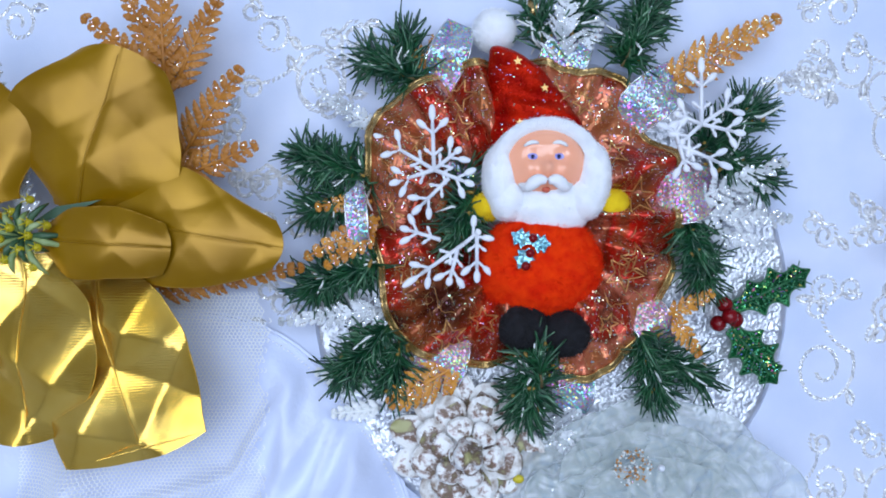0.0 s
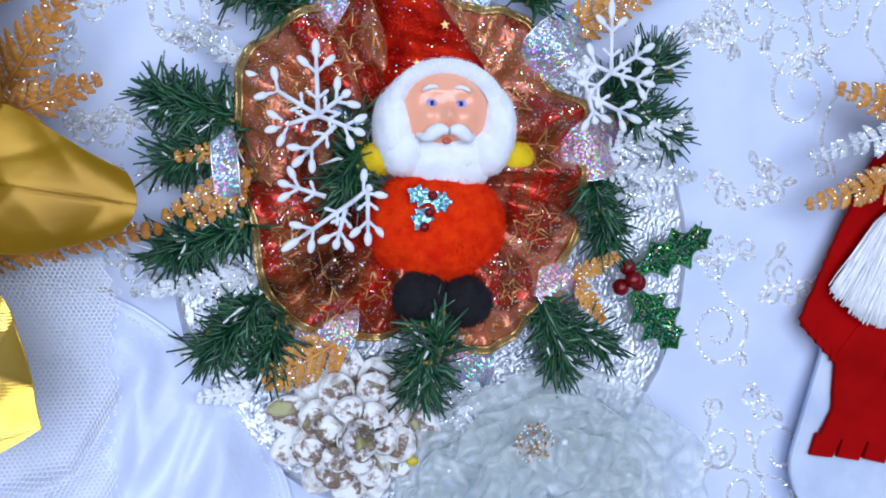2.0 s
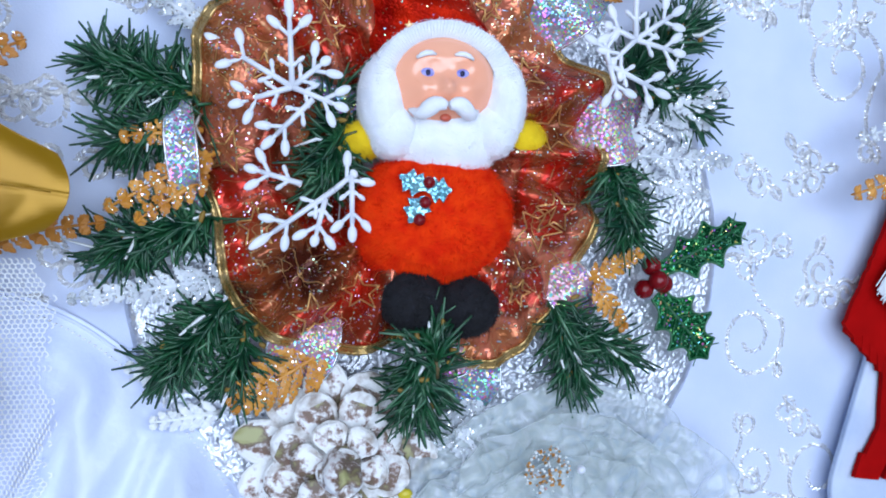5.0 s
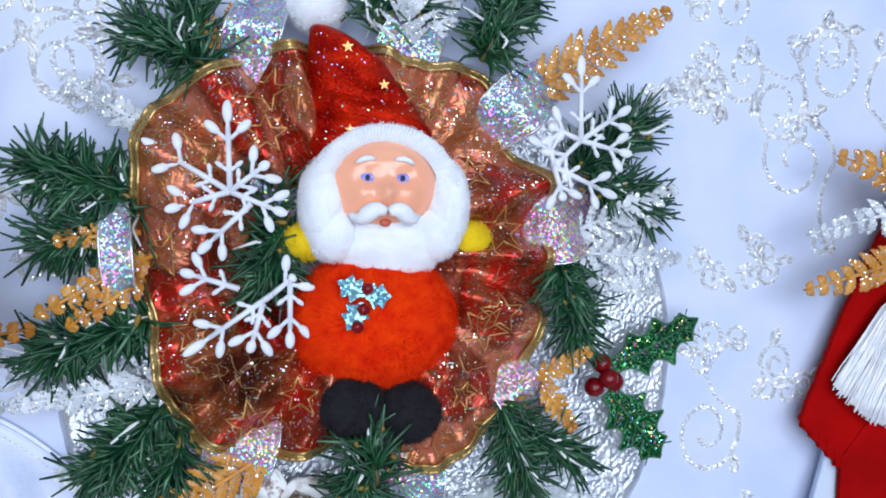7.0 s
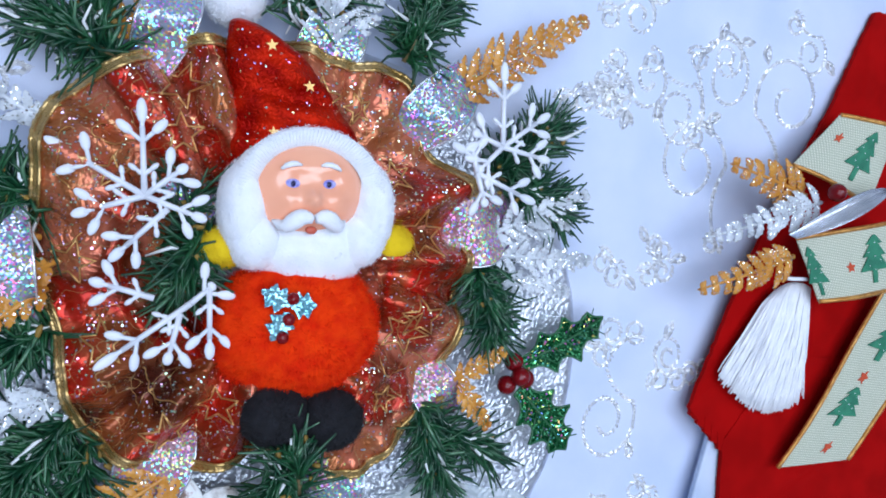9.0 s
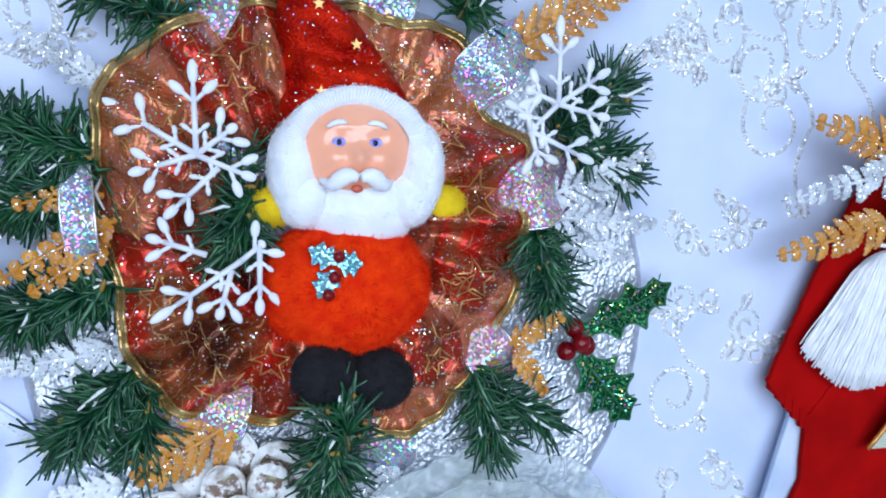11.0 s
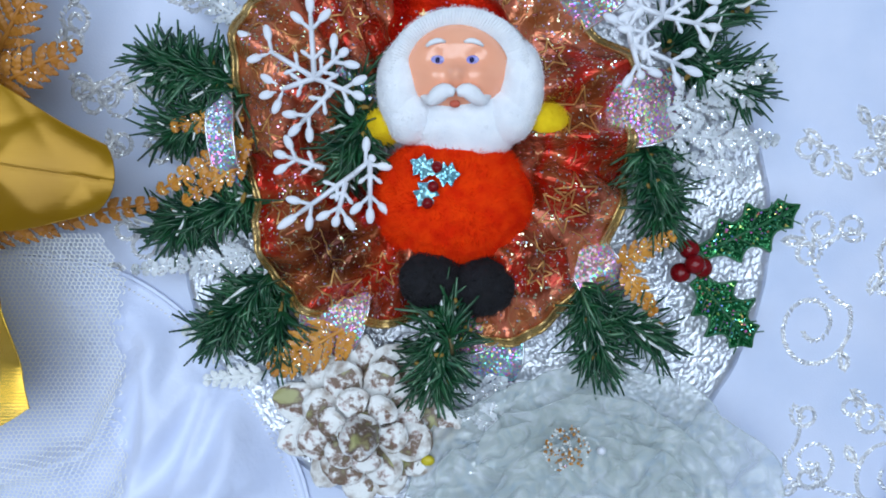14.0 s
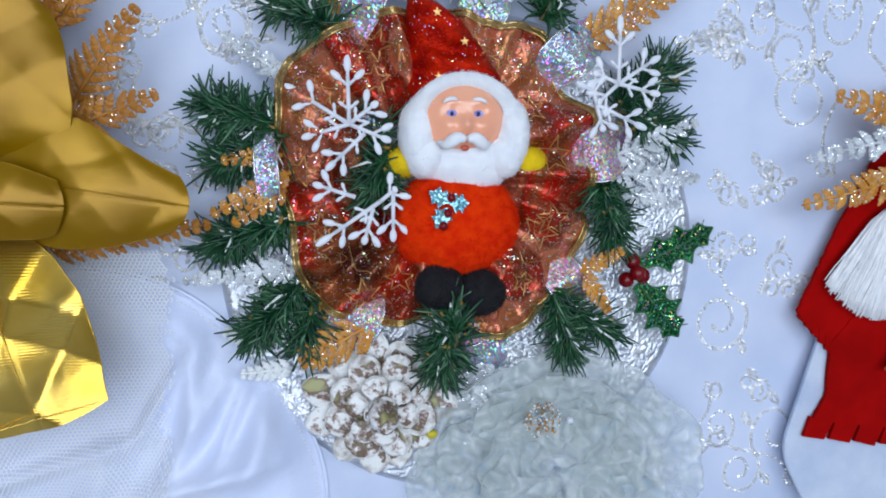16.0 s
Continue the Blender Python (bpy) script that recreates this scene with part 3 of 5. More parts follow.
for i in range(15):
    u, v = (i + rnd.uniform(0.1, 0.9)) / 15, rnd.uniform(0.4, 0.72)
    x0, y0, z0 = ruffle_at(u, v)
    r = rnd.uniform(0.0055, 0.0095)
    out = star_outline(5, r, r * 0.42, rnd.uniform(0, 6))
    line = []
    for (xa, ya), (xb, yb) in zip(out, out[1:] + out[:1]):
        for k in (0, 0.33, 0.67):
            x, y = x0 + xa + (xb - xa) * k, y0 + ya + (yb - ya) * k
            line.append((x, y, on_ruffle(x, y) + 0.0004))
    b = Build()
    b.tube(line + line[:1], 0.00036, 0, 5)
    part("printed_star", b, STAR_GOLD, ruffle)
# raised gold threads wandering over the ribbon
for i in range(14):
    b = Build()
    u, v = rnd.random(), rnd.uniform(0.1, 0.8)
    a = rnd.uniform(0, 6.28)
    pts = []
    for k in range(16):
        q = ruffle_at(u, min(0.97, max(0.02, v)))
        pts.append((q[0], q[1], q[2] + 0.0004))
        a += rnd.uniform(-0.8, 0.8)
        u += 0.0035 * math.cos(a)
        v += 0.03 * math.sin(a)
    b.tube(pts, 0.00022, 0, 4)
    part("gold_thread", b, STAR_GOLD, ruffle)


# ---- the doll ----
def doll():
    rnd = random.Random(3)
    b = Build()
    HAT, FUR, SKIN, EYE, MITT, BODY, BOOT, BLUE, BEAD, GOLD, PUP, LIP = range(12)
    # boots, body, mitts
    for c, r in (((-0.0176, -0.0480, 0.026), (0.0122, 0.0112, 0.0130)), ((0.0022, -0.0512, 0.0265), (0.0118, 0.0112, 0.0130))):
        b.ball(c, r, BOOT, 30, 22, 0.10, 0, 300)
        b.fibres(c, r, 2600, 0.0016, 0.00012, BOOT, rnd)
    c, r = (-0.0092, -0.0190, 0.021), (0.0296, 0.0250, 0.0195)
    b.ball(c, r, BODY, 60, 40, 0.06, 0, 240)
    b.fibres(c, r, 12000, 0.0022, 0.00014, BODY, rnd)
    for c in ((-0.0340, 0.0092, 0.021), (0.0262, 0.0104, 0.021)):
        b.ball(c, (0.0078, 0.0072, 0.0085), MITT, 24, 16, 0.06, 0, 300)
        b.fibres(c, (0.0078, 0.0072, 0.0085), 1300, 0.0011, 0.00012, MITT, rnd)
    # beard and hair: a plush ring round the face
    for c, r, n in (((-0.0066, 0.0180, 0.0225), (0.0272, 0.0170, 0.0130), 5000), ((-0.0055, 0.0120, 0.0235), (0.0215, 0.0198, 0.0135), 4200), ((-0.0282, 0.0225, 0.0265), (0.0088, 0.0165, 0.0120), 2600), ((0.0152, 0.0230, 0.0265), (0.0090, 0.0165, 0.0120), 2600), ((-0.0245, 0.0125, 0.0265), (0.0100, 0.0110, 0.0110), 2000), ((0.0112, 0.0130, 0.0265), (0.0100, 0.0110, 0.0110), 2000), ((-0.0066, 0.0092, 0.0275), (0.0190, 0.0108, 0.0095), 3600)):
        b.ball(c, r, FUR, 36, 24, 0.05, 0, 260)
        b.fibres(c, r, n, 0.0010, 0.00012, FUR, rnd)
    # face
    def face(u, v):
        a, q = 2 * math.pi * u, v
        x, y = math.cos(a) * 0.0198 * q, math.sin(a) * 0.0170 * q
        k = 1 - q ** 3.2
        z = 0.0290 + 0.0108 * math.sqrt(max(0, k))
        z += 0.0048 * math.exp(-((x / 0.0030) ** 2 + ((y + 0.0033) / 0.0032) ** 2))
        for s in (-1, 1):
            z += 0.0020 * math.exp(-(((x - s * 0.0078) / 0.0040) ** 2 + ((y + 0.0035) / 0.0038) ** 2))
            z -= 0.0012 * math.exp(-(((x - s * 0.0060) / 0.0030) ** 2 + ((y - 0.0016) / 0.0024) ** 2))
            z += 0.0010 * math.exp(-(((x - s * 0.0062) / 0.0042) ** 2 + ((y - 0.0072) / 0.0018) ** 2))
        return -0.0078 + x, 0.0290 + y, z

    b.grid(face, 64, 30, SKIN, True)
    b.ball((-0.0074, 0.0292, 0.0280), (0.0208, 0.0182, 0.0090), SKIN, 40, 20)
    for s in (-1, 1):
        ex, ey = -0.0084 + s * 0.0060, 0.0308
        b.ball((ex, ey, 0.0374), (0.0034, 0.0023, 0.0024), EYE, 18, 12)
        b.ball((ex, ey, 0.0391), (0.0012, 0.0012, 0.0009), PUP, 12, 8)
        b.tube([(ex + 0.0034 * k + 0.0006 * s, ey + 0.0064 - 0.0010 * k * k - 0.0007 * s * k, 0.0405 - 0.0006 * k * k) for k in (-1, -0.5, 0, 0.5, 1)], [0.0004, 0.0009, 0.0010, 0.0009, 0.0004], FUR, 8)
        m = [(-0.0080 + s * (0.0004 + 0.0118 * k), 0.0192 + 0.0009 * math.sin(math.pi * min(1, 1.5 * k)) - 0.0022 * smooth(0.2, 0.75, k) + 0.0016 * smooth(0.75, 1, k), 0.0428 - 0.0075 * k * k) for k in [q / 10 for q in range(11)]]
        b.tube(m, [0.0005 + 0.0025 * math.sin(math.pi * (0.12 + 0.87 * k / 10)) for k in range(11)], FUR, 12)
    b.ball((-0.0083, 0.0156, 0.0396), (0.0020, 0.0014, 0.0012), LIP, 14, 8)
    # knitted brim: a band of ribs over the brow
    n = 64
    for i in range(n):
        k = i / (n - 1)
        a = math.radians(-4 + 188 * k)
        p0 = (-0.0074 + 0.0188 * math.cos(a), 0.0277 + 0.0162 * math.sin(a), 0.0352)
        p1 = (-0.0068 + 0.0240 * math.cos(a), 0.0278 + 0.0208 * math.sin(a), 0.0372)
        p2 = (-0.0066 + 0.0272 * math.cos(a), 0.0280 + 0.0235 * math.sin(a), 0.0240)
        b.tube([(p0[0], p0[1], 0.0300), p0, p1, p2], 0.00085, FUR, 6)
    b.grid(lambda u, v: (-0.0070 + (0.0190 + 0.0076 * v) * math.cos(math.radians(-4 + 188 * u)), 0.0277 + (0.0164 + 0.0065 * v) * math.sin(math.radians(-4 + 188 * u)), 0.0300 + 0.0062 * math.sin(math.pi * v)), 60, 8, FUR)
    for i in range(2600):
        k, q = rnd.random(), rnd.random()
        a = math.radians(-4 + 188 * k)
        p = Vector((-0.0068 + (0.0200 + 0.0062 * q) * math.cos(a), 0.0277 + (0.0172 + 0.0056 * q) * math.sin(a), 0.0345 + 0.0020 * math.sin(math.pi * q)))
        d = Vector((rnd.uniform(-1, 1), rnd.uniform(-1, 1), rnd.uniform(0, 1))).normalized()
        e = d.cross(Vector((0.3, 0.5, 0.8))).normalized() * 0.00012
        n0 = len(b.v)
        b.v += [tuple(p - e), tuple(p + e), tuple(p + d * 0.0009)]
        b.f.append((n0, n0 + 1, n0 + 2))
        b.m.append(FUR)
        b.s.append(False)
    # hat: a soft cone that leans, its tip up and to the side
    def hat(u, v):
        a = 2 * math.pi * u
        k = v
        cx = -0.0075 + (-0.0150) * k ** 1.2
        cy = 0.0485 + 0.0345 * k
        w = 0.0262 * (1 - k) ** 0.75 + 0.0080 * k
        w *= math.sqrt(max(0.0, 1 - max(0, (k - 0.85) / 0.15) ** 2)) if k < 1 else 0
        t = 0.0105 * (1 - k) ** 0.6 + 0.0075 * k
        t *= math.sqrt(max(0.0, 1 - max(0, (k - 0.85) / 0.15) ** 2)) if k < 1 else 0
        x, z = cx + w * math.cos(a), 0.0225 + t * math.sin(a)
        y = cy - 0.5 * w * math.cos(a) * k + 0.0008 - 0.019 * math.cos(a) ** 2 * (1 - k) ** 2
        f = noise.noise((x * 110, y * 90, 2)) * 0.0022 + 0.0018 * math.sin(y * 500 + 2 * math.cos(a))* (1 - k)
        return x, y, z + f

    b.grid(hat, 64, 44, HAT, True)
    for sx, sy, sr in ((-0.0205, 0.0760, 0.0022), (-0.0080, 0.0635, 0.0021), (-0.0195, 0.0478, 0.0020)):
        best = 0.03
        for iu in range(64):
            for iv in range(40):
                q = hat(iu / 64, iv / 43)
                if abs(q[0] - sx) < 0.0018 and abs(q[1] - sy) < 0.0018:
                    best = max(best, q[2])
        b.slab([(sx + px, sy + py) for px, py in star_outline(5, sr, sr * 0.4, 0.4)], lambda x, y: best, 0.0006, GOLD)
    c = (-0.0300, 0.0955, 0.0135)
    b.ball(c, 0.0108, FUR, 30, 20, 0.05, 0, 240)
    b.fibres(c, 0.0108, 2600, 0.0014, 0.00012, FUR, rnd)
    # holly badge on the body
    for x0, y0, a, ln in ((-0.0150, -0.0090, 2.65, 0.0105), (-0.0155, -0.0090, -0.02, 0.0092), (-0.0158, -0.0110, -2.1, 0.0110)):
        out = []
        for i in range(24):
            k = i / 24
            s = 1 if k < 0.5 else -1
            q = 2 * k if k < 0.5 else 2 - 2 * k
            w = 0.0038 * math.sin(math.pi * min(1, q * 0.98 + 0.02)) * (1 + 0.35 * math.cos(q * 6 * math.pi))
            lx, ly = q * ln, s * w
            out.append((x0 + lx * math.cos(a) - ly * math.sin(a), y0 + lx * math.sin(a) + ly * math.cos(a)))
        b.slab(out, lambda x, y: 0.0414 - 9.0 * ((x + 0.0092) ** 2 + (y + 0.019) ** 2), 0.0012, BLUE)
    for x0, y0 in ((-0.0146, -0.0066), (-0.0160, -0.0134), (-0.0180, -0.0192)):
        b.ball((x0, y0, 0.0428), 0.0021, BEAD, 16, 10)
    mats = [HAT_CLOTH, FUR_WHITE, SKIN_PLASTIC, EYE_BLUE, MITT_YELLOW, BODY_RED, BOOT_BLACK, BLUE_GLITTER, RED_BEAD, STAR_GOLD, PUPIL, LIP_RED]
    ob = part("plush_doll", b, mats)
    return tagged(ob, "red hatted plush doll with white beard, pompom body and black boots", "doll")


HAT_CLOTH = strewn("red_velour", (0.30, 0.002, 0.000), (0.60, 0.016, 0.001), coarse=120.0, grain=900.0, relief=1.0, depth=0.0010, scale=1100, share=0.05, sat=0.5, dull=0.36, ground_metal=0.5)
HAT_CLOTH.node_tree.nodes["Principled BSDF"].inputs["Specular IOR Level"].default_value = 0.12
FUR_WHITE = surface("white_plush", (0.82, 0.85, 0.9), (0.9, 0.92, 0.95), 0.9, 0, 150, 1500, 0.6)
SKIN_PLASTIC = surface("pink_plastic", (0.97, 0.41, 0.25), (0.98, 0.46, 0.29), 0.16, 0, 40, 300, 0.05, Coat_Weight=0.5)
EYE_BLUE = surface("blue_eye", (0.16, 0.18, 0.62), (0.5, 0.5, 0.85), 0.15, 0, 500, 900, 0.05)
PUPIL = surface("dark_pupil", (0.01, 0.01, 0.05), (0.02, 0.02, 0.08), 0.1)
LIP_RED = surface("red_lip", (0.5, 0.09, 0.05), (0.6, 0.12, 0.07), 0.25)
MITT_YELLOW = surface("yellow_plush", (0.74, 0.50, 0.003), (0.85, 0.6, 0.006), 0.9, 0, 150, 1500, 0.6)
BODY_RED = surface("red_plush", (0.74, 0.020, 0.002), (0.88, 0.05, 0.003), 1.0, 0, 150, 1500, 0.6, Specular_IOR_Level=0.1)
BOOT_BLACK = surface("black_plush", (0.002, 0.002, 0.004), (0.006, 0.006, 0.010), 0.9, 0, 150, 1500, 0.6)
doll()


# ---- sprigs ----
def pine_sprig(x, y, z, angle, length, fan, count, seed, needle=0.0162):
    """A twig with wire needles on all sides; angle and fan in degrees."""
    rnd = random.Random(seed)
    t = thing("pine_sprig", "green artificial pine sprig with white frosted needle tips", "pine sprig", "pine sprigs of the wreath", x, y, z)
    a = math.radians(angle)
    d = Vector((math.cos(a), math.sin(a), 0.0))
    p0 = Vector((x, y, z)) - d * length * 0.5
    b = Build()
    axis = [p0 + d * length * k + Vector((0, 0, 0.004 * math.sin(3 * k))) for k in (0, 0.25, 0.5, 0.75, 1)]
    b.tube(axis, [0.0011, 0.0010, 0.0009, 0.0007, 0.0004], 0, 6)
    part("twig", b, TWIG, t)
    b = Build()
    for i in range(int(count * 1.75)):
        k = rnd.random()
        p = p0 + d * length * k + Vector((0, 0, 0.004 * math.sin(3 * k)))
        q = a + math.radians(rnd.gauss(0, fan * 0.85))
        up = rnd.uniform(-0.25, 0.75)
        e = Vector((math.cos(q), math.sin(q), up)).normalized()
        ln = needle * rnd.uniform(0.65, 1.1)
        mid = p + e * ln * 0.5 + Vector((rnd.uniform(-1, 1), rnd.uniform(-1, 1), rnd.uniform(-1, 1))) * 0.0016
        end = p + e * ln + Vector((rnd.uniform(-1, 1), rnd.uniform(-1, 1), rnd.uniform(-1, 0.5))) * 0.0042
        end.z = max(end.z, 0.002)
        w = rnd.uniform(0.00045, 0.00085)
        b.tube([p, mid, end], [w, w, w * 0.5], rnd.choices((0, 1, 2), (0.90, 0.03, 0.07))[0], 4)
    part("needles", b, [PINE, FROST, PINE_PALE], t)
    for i in range(6):
        b = Build()
        p = p0 + d * length * rnd.uniform(0.1, 1.0) + Vector((rnd.uniform(-1, 1) * 0.007, rnd.uniform(-1, 1) * 0.007, rnd.uniform(0.001, 0.006)))
        b.ball(tuple(p), (rnd.uniform(0.0012, 0.0026), 0.0010, 0.0009), 0, 8, 6, 0.3, rnd.uniform(0, 6), 500)
        part("bud", b, BUD, t)
    return t


for n, (x, y, z, ang, ln, fan, count) in enumerate((
        (-0.079, 0.076, 0.014, 155, 0.026, 70, 120), (-0.073, 0.085, 0.012, 100, 0.018, 40, 45),
        (-0.105, 0.029, 0.012, 165, 0.036, 65, 210), (-0.104, 0.014, 0.010, 200, 0.030, 55, 120),
        (-0.103, -0.023, 0.011, 200, 0.036, 65, 200), (-0.092, -0.060, 0.010, 228, 0.034, 60, 170), (-0.078, -0.066, 0.010, 262, 0.024, 45, 80),
        (-0.014, -0.074, 0.024, 262, 0.030, 58, 150), (-0.010, -0.068, 0.030, 95, 0.016, 40, 40),
        (0.044, -0.066, 0.014, 285, 0.034, 50, 150), (0.058, -0.066, 0.012, 330, 0.030, 40, 80),
        (0.068, -0.011, 0.012, 284, 0.030, 55, 150), (0.084, 0.048, 0.012, 40, 0.034, 70, 150), (0.088, 0.030, 0.012, -25, 0.030, 60, 110),
        (0.040, 0.094, 0.012, 65, 0.034, 75, 200), (-0.008, 0.097, 0.012, 100, 0.024, 70, 70), (0.008, 0.100, 0.010, 50, 0.024, 50, 50),
        (-0.044, 0.006, 0.018, 250, 0.028, 80, 130), (-0.046, 0.022, 0.014, 90, 0.020, 60, 50))):
    pine_sprig(x, y, z, ang, ln, fan, count, 100 + n)


def frond(name, label, base, tip, width, pairs, z0, z1, mat, group, seed=0):
    """A fern: a mid rib with toothed side leaves that shorten to the tip."""
    rnd = random.Random(seed)
    t = thing(name, label, "fern spray", group, base[0], base[1], z0)
    B, T = Vector((base[0], base[1], z0)), Vector((tip[0], tip[1], z1))
    ax = T - B
    L = ax.length
    d = ax.normalized()
    side = Vector((-d.y, d.x, 0)).normalized()
    b = Build()
    b.tube([B + ax * k + Vector((0, 0, 0.05 * L * math.sin(math.pi * k))) for k in (0, 0.25, 0.5, 0.75, 1)], [0.0012, 0.0011, 0.0009, 0.0007, 0.0004], 0, 6)
    part("rib", b, mat, t)
    b = Build()
    pairs = max(6, round(pairs * (0.82 if mat is not SILVER_GLITTER else 0.9)))
    loose = 0.10 if mat is not SILVER_GLITTER else 0.30
    for i in range(pairs):
        k = (i + 0.4) / pairs
        for s in (-1, 1):
            ln = (width * (1 - k) ** 0.75 * (0.75 + 0.25 * min(1, k * 5)) + 0.0018) * rnd.uniform(1 - loose, 1.05)
            p = B + ax * k + Vector((0, 0, 0.05 * L * math.sin(math.pi * k)))
            e = (side * s * 0.74 + d * (0.68 + rnd.uniform(-loose, loose)) + Vector((0, 0, rnd.uniform(-0.15, 0.15)))).normalized()
            c = e.cross(Vector((0, 0, 1))).normalized()
            w = L / pairs * 0.98
            m = max(3, int(ln / 0.0019))
            n0 = len(b.v)
            for j in range(2 * m + 1):
                k2 = j / (2 * m)
                half = w * 0.50 * (0.62 + 0.8 * k2 - 1.34 * k2 * k2) * (1.12 if j % 2 else 0.82)
                q = p + e * (ln * k2)
                lean = e * (half * 0.45)
                bend = Vector((0, 0, 0.0010 * math.sin(3 * k2) + rnd.uniform(-1, 1) * 0.00025))
                for off, h in ((c * half + lean, -0.0004), (-c * half + lean, -0.0004), (c * half + lean, 0.0001), (-c * half + lean, 0.0001), (Vector((0, 0, 0)), 0.0005)):
                    b.v.append(tuple(q + off + bend + Vector((0, 0, h))))
            for j in range(2 * m):
                o, o2 = n0 + 5 * j, n0 + 5 * j + 5
                for f in ((o, o2, o2 + 1, o + 1), (o + 2, o + 4, o2 + 4, o2 + 2), (o + 4, o + 3, o2 + 3, o2 + 4), (o, o + 2, o2 + 2, o2), (o + 3, o + 1, o2 + 1, o2 + 3)):
                    b.f.append(f)
                    b.m.append(0)
                    b.s.append(False)
    part("leaves", b, mat, t)
    return t


GT, ST = "gold glitter fern sprays", "silver glitter fern sprays"
gold_label, silver_label = "gold glittered plastic fern spray", "silver glittered plastic fern spray"
for n, (bx, by, tx, ty, w, pr, z0, z1) in enumerate((
        (0.052, 0.068, 0.107, 0.1005, 0.016, 14, 0.012, 0.022), (-0.086, 0.004, -0.122, -0.016, 0.007, 8, 0.016, 0.022), (-0.088, -0.004, -0.112, -0.020, 0.006, 7, 0.018, 0.022), (-0.090, 0.012, -0.117, 0.009, 0.006, 7, 0.014, 0.018),
        (0.054, -0.043, 0.076, -0.032, 0.006, 7, 0.017, 0.018), (0.056, -0.045, 0.069, -0.063, 0.006, 7, 0.017, 0.018), (-0.046, -0.066, -0.082, -0.087, 0.018, 10, 0.016, 0.014), (-0.062, 0.078, -0.080, 0.094, 0.006, 6, 0.012, 0.014), (-0.060, 0.082, -0.059, 0.093, 0.004, 4, 0.012, 0.014))):
    frond("fern_spray", gold_label, (bx, by), (tx, ty), w, pr, z0, z1, GOLD_GLITTER, GT, seed=n)
for n, (bx, by, tx, ty, w, pr, z0, z1) in enumerate((
        (-0.084, 0.046, -0.118, 0.067, 0.009, 10, 0.010, 0.010), (-0.078, -0.040, -0.135, -0.0465, 0.011, 15, 0.012, 0.016),
        (0.066, 0.006, 0.113, 0.003, 0.012, 12, 0.012, 0.020), (0.066, 0.012, 0.110, 0.031, 0.012, 12, 0.012, 0.022), (0.070, -0.002, 0.106, -0.010, 0.008, 9, 0.010, 0.016),
        (0.002, 0.080, 0.006, 0.114, 0.016, 11, 0.016, 0.020), (0.010, 0.082, 0.024, 0.104, 0.008, 8, 0.012, 0.014), (0.082, 0.052, 0.104, 0.066, 0.008, 7, 0.012, 0.016),
        (0.010, -0.086, -0.003, -0.142, 0.010, 16, 0.012, 0.014), (0.004, -0.088, -0.010, -0.128, 0.008, 10, 0.010, 0.012), (0.072, 0.016, 0.104, 0.018, 0.010, 9, 0.010, 0.018))):
    frond("fern_spray", silver_label, (bx, by), (tx, ty), w, pr, z0, z1, SILVER_GLITTER, ST, seed=30 + n)


for n, (bx, by, tx, ty) in enumerate(((-0.094, -0.080, -0.118, -0.071), (-0.086, -0.090, -0.110, -0.092))):
    frond("fern_spray", "white frosted plastic leaf spray under the pine", (bx, by), (tx, ty), 0.007, 6, 0.007, 0.010, FROST, "white leaf sprays", seed=40 + n)


# ---- loops of glitter ribbon under the ruffle ----
def ribbon_loop(x, y, angle, length, width, z, mat, lab, arch=0.010):
    t = thing("glitter_ribbon", lab, "ribbon", "iridescent ribbon loops", x, y, z)
    a = math.radians(angle)
    rnd = random.Random(int(x * 9999 + y * 777))
    ph = rnd.uniform(0, 6)
    b = Build()

    def fn(u, v, lift):
        lx, ly = (u - 0.5) * length, (v - 0.5) * width * (0.75 + 0.3 * math.sin(math.pi * u))
        h = arch * math.sin(math.pi * u) + 0.0012 * math.sin(9 * u + ph + 3 * v) + 0.0010 * noise.noise((lx * 160 + ph, ly * 160, 1))
        return x + lx * math.cos(a) - ly * math.sin(a), y + lx * math.sin(a) + ly * math.cos(a), max(0.004, z + h) + lift

    b.grid(lambda u, v: fn(u, v, 0.0003), 26, 14)
    b.grid(lambda u, v: fn(1 - u, v, -0.0003), 26, 14)
    part("loop", b, mat, t)
    b = Build()
    for v in (0.0, 1.0):
        b.tube([fn(k / 20, v, 0.0) for k in range(21)], 0.0005, 0, 5)
    part("edging", b, SILVER_RIBBON, t)


ribbon_loop(-0.0118, 0.1065, 88, 0.022, 0.005, 0.008, GOLD_LAME, "narrow shiny gold ribbon end above the hat")
IR, IP = "iridescent silver glitter ribbon loop", "pink iridescent glitter ribbon loop"
for x, y, a, ln, w, z, m, lab in (
        (-0.052, 0.084, 70, 0.034, 0.018, 0.010, RAINBOW, IR), (0.004, 0.082, 60, 0.032, 0.022, 0.008, RAINBOW, IR), (0.046, 0.062, 40, 0.040, 0.022, 0.010, RAINBOW, IR),
        (0.062, 0.016, 10, 0.036, 0.028, 0.010, PINK_RAINBOW, IP), (-0.0965, 0.004, 95, 0.040, 0.010, 0.014, RAINBOW, IR), (-0.056, -0.066, 250, 0.034, 0.024, 0.008, PINK_RAINBOW, IP),
        (0.008, -0.078, 270, 0.030, 0.020, 0.008, RAINBOW, IR), (0.047, -0.047, 300, 0.032, 0.018, 0.006, PINK_RAINBOW, IP), (0.000, -0.068, 200, 0.030, 0.016, 0.016, PINK_RAINBOW, IP),
        (-0.045, 0.024, 60, 0.020, 0.018, 0.010, RAINBOW, IR)):
    ribbon_loop(x, y, a, ln, w, z, m, lab)


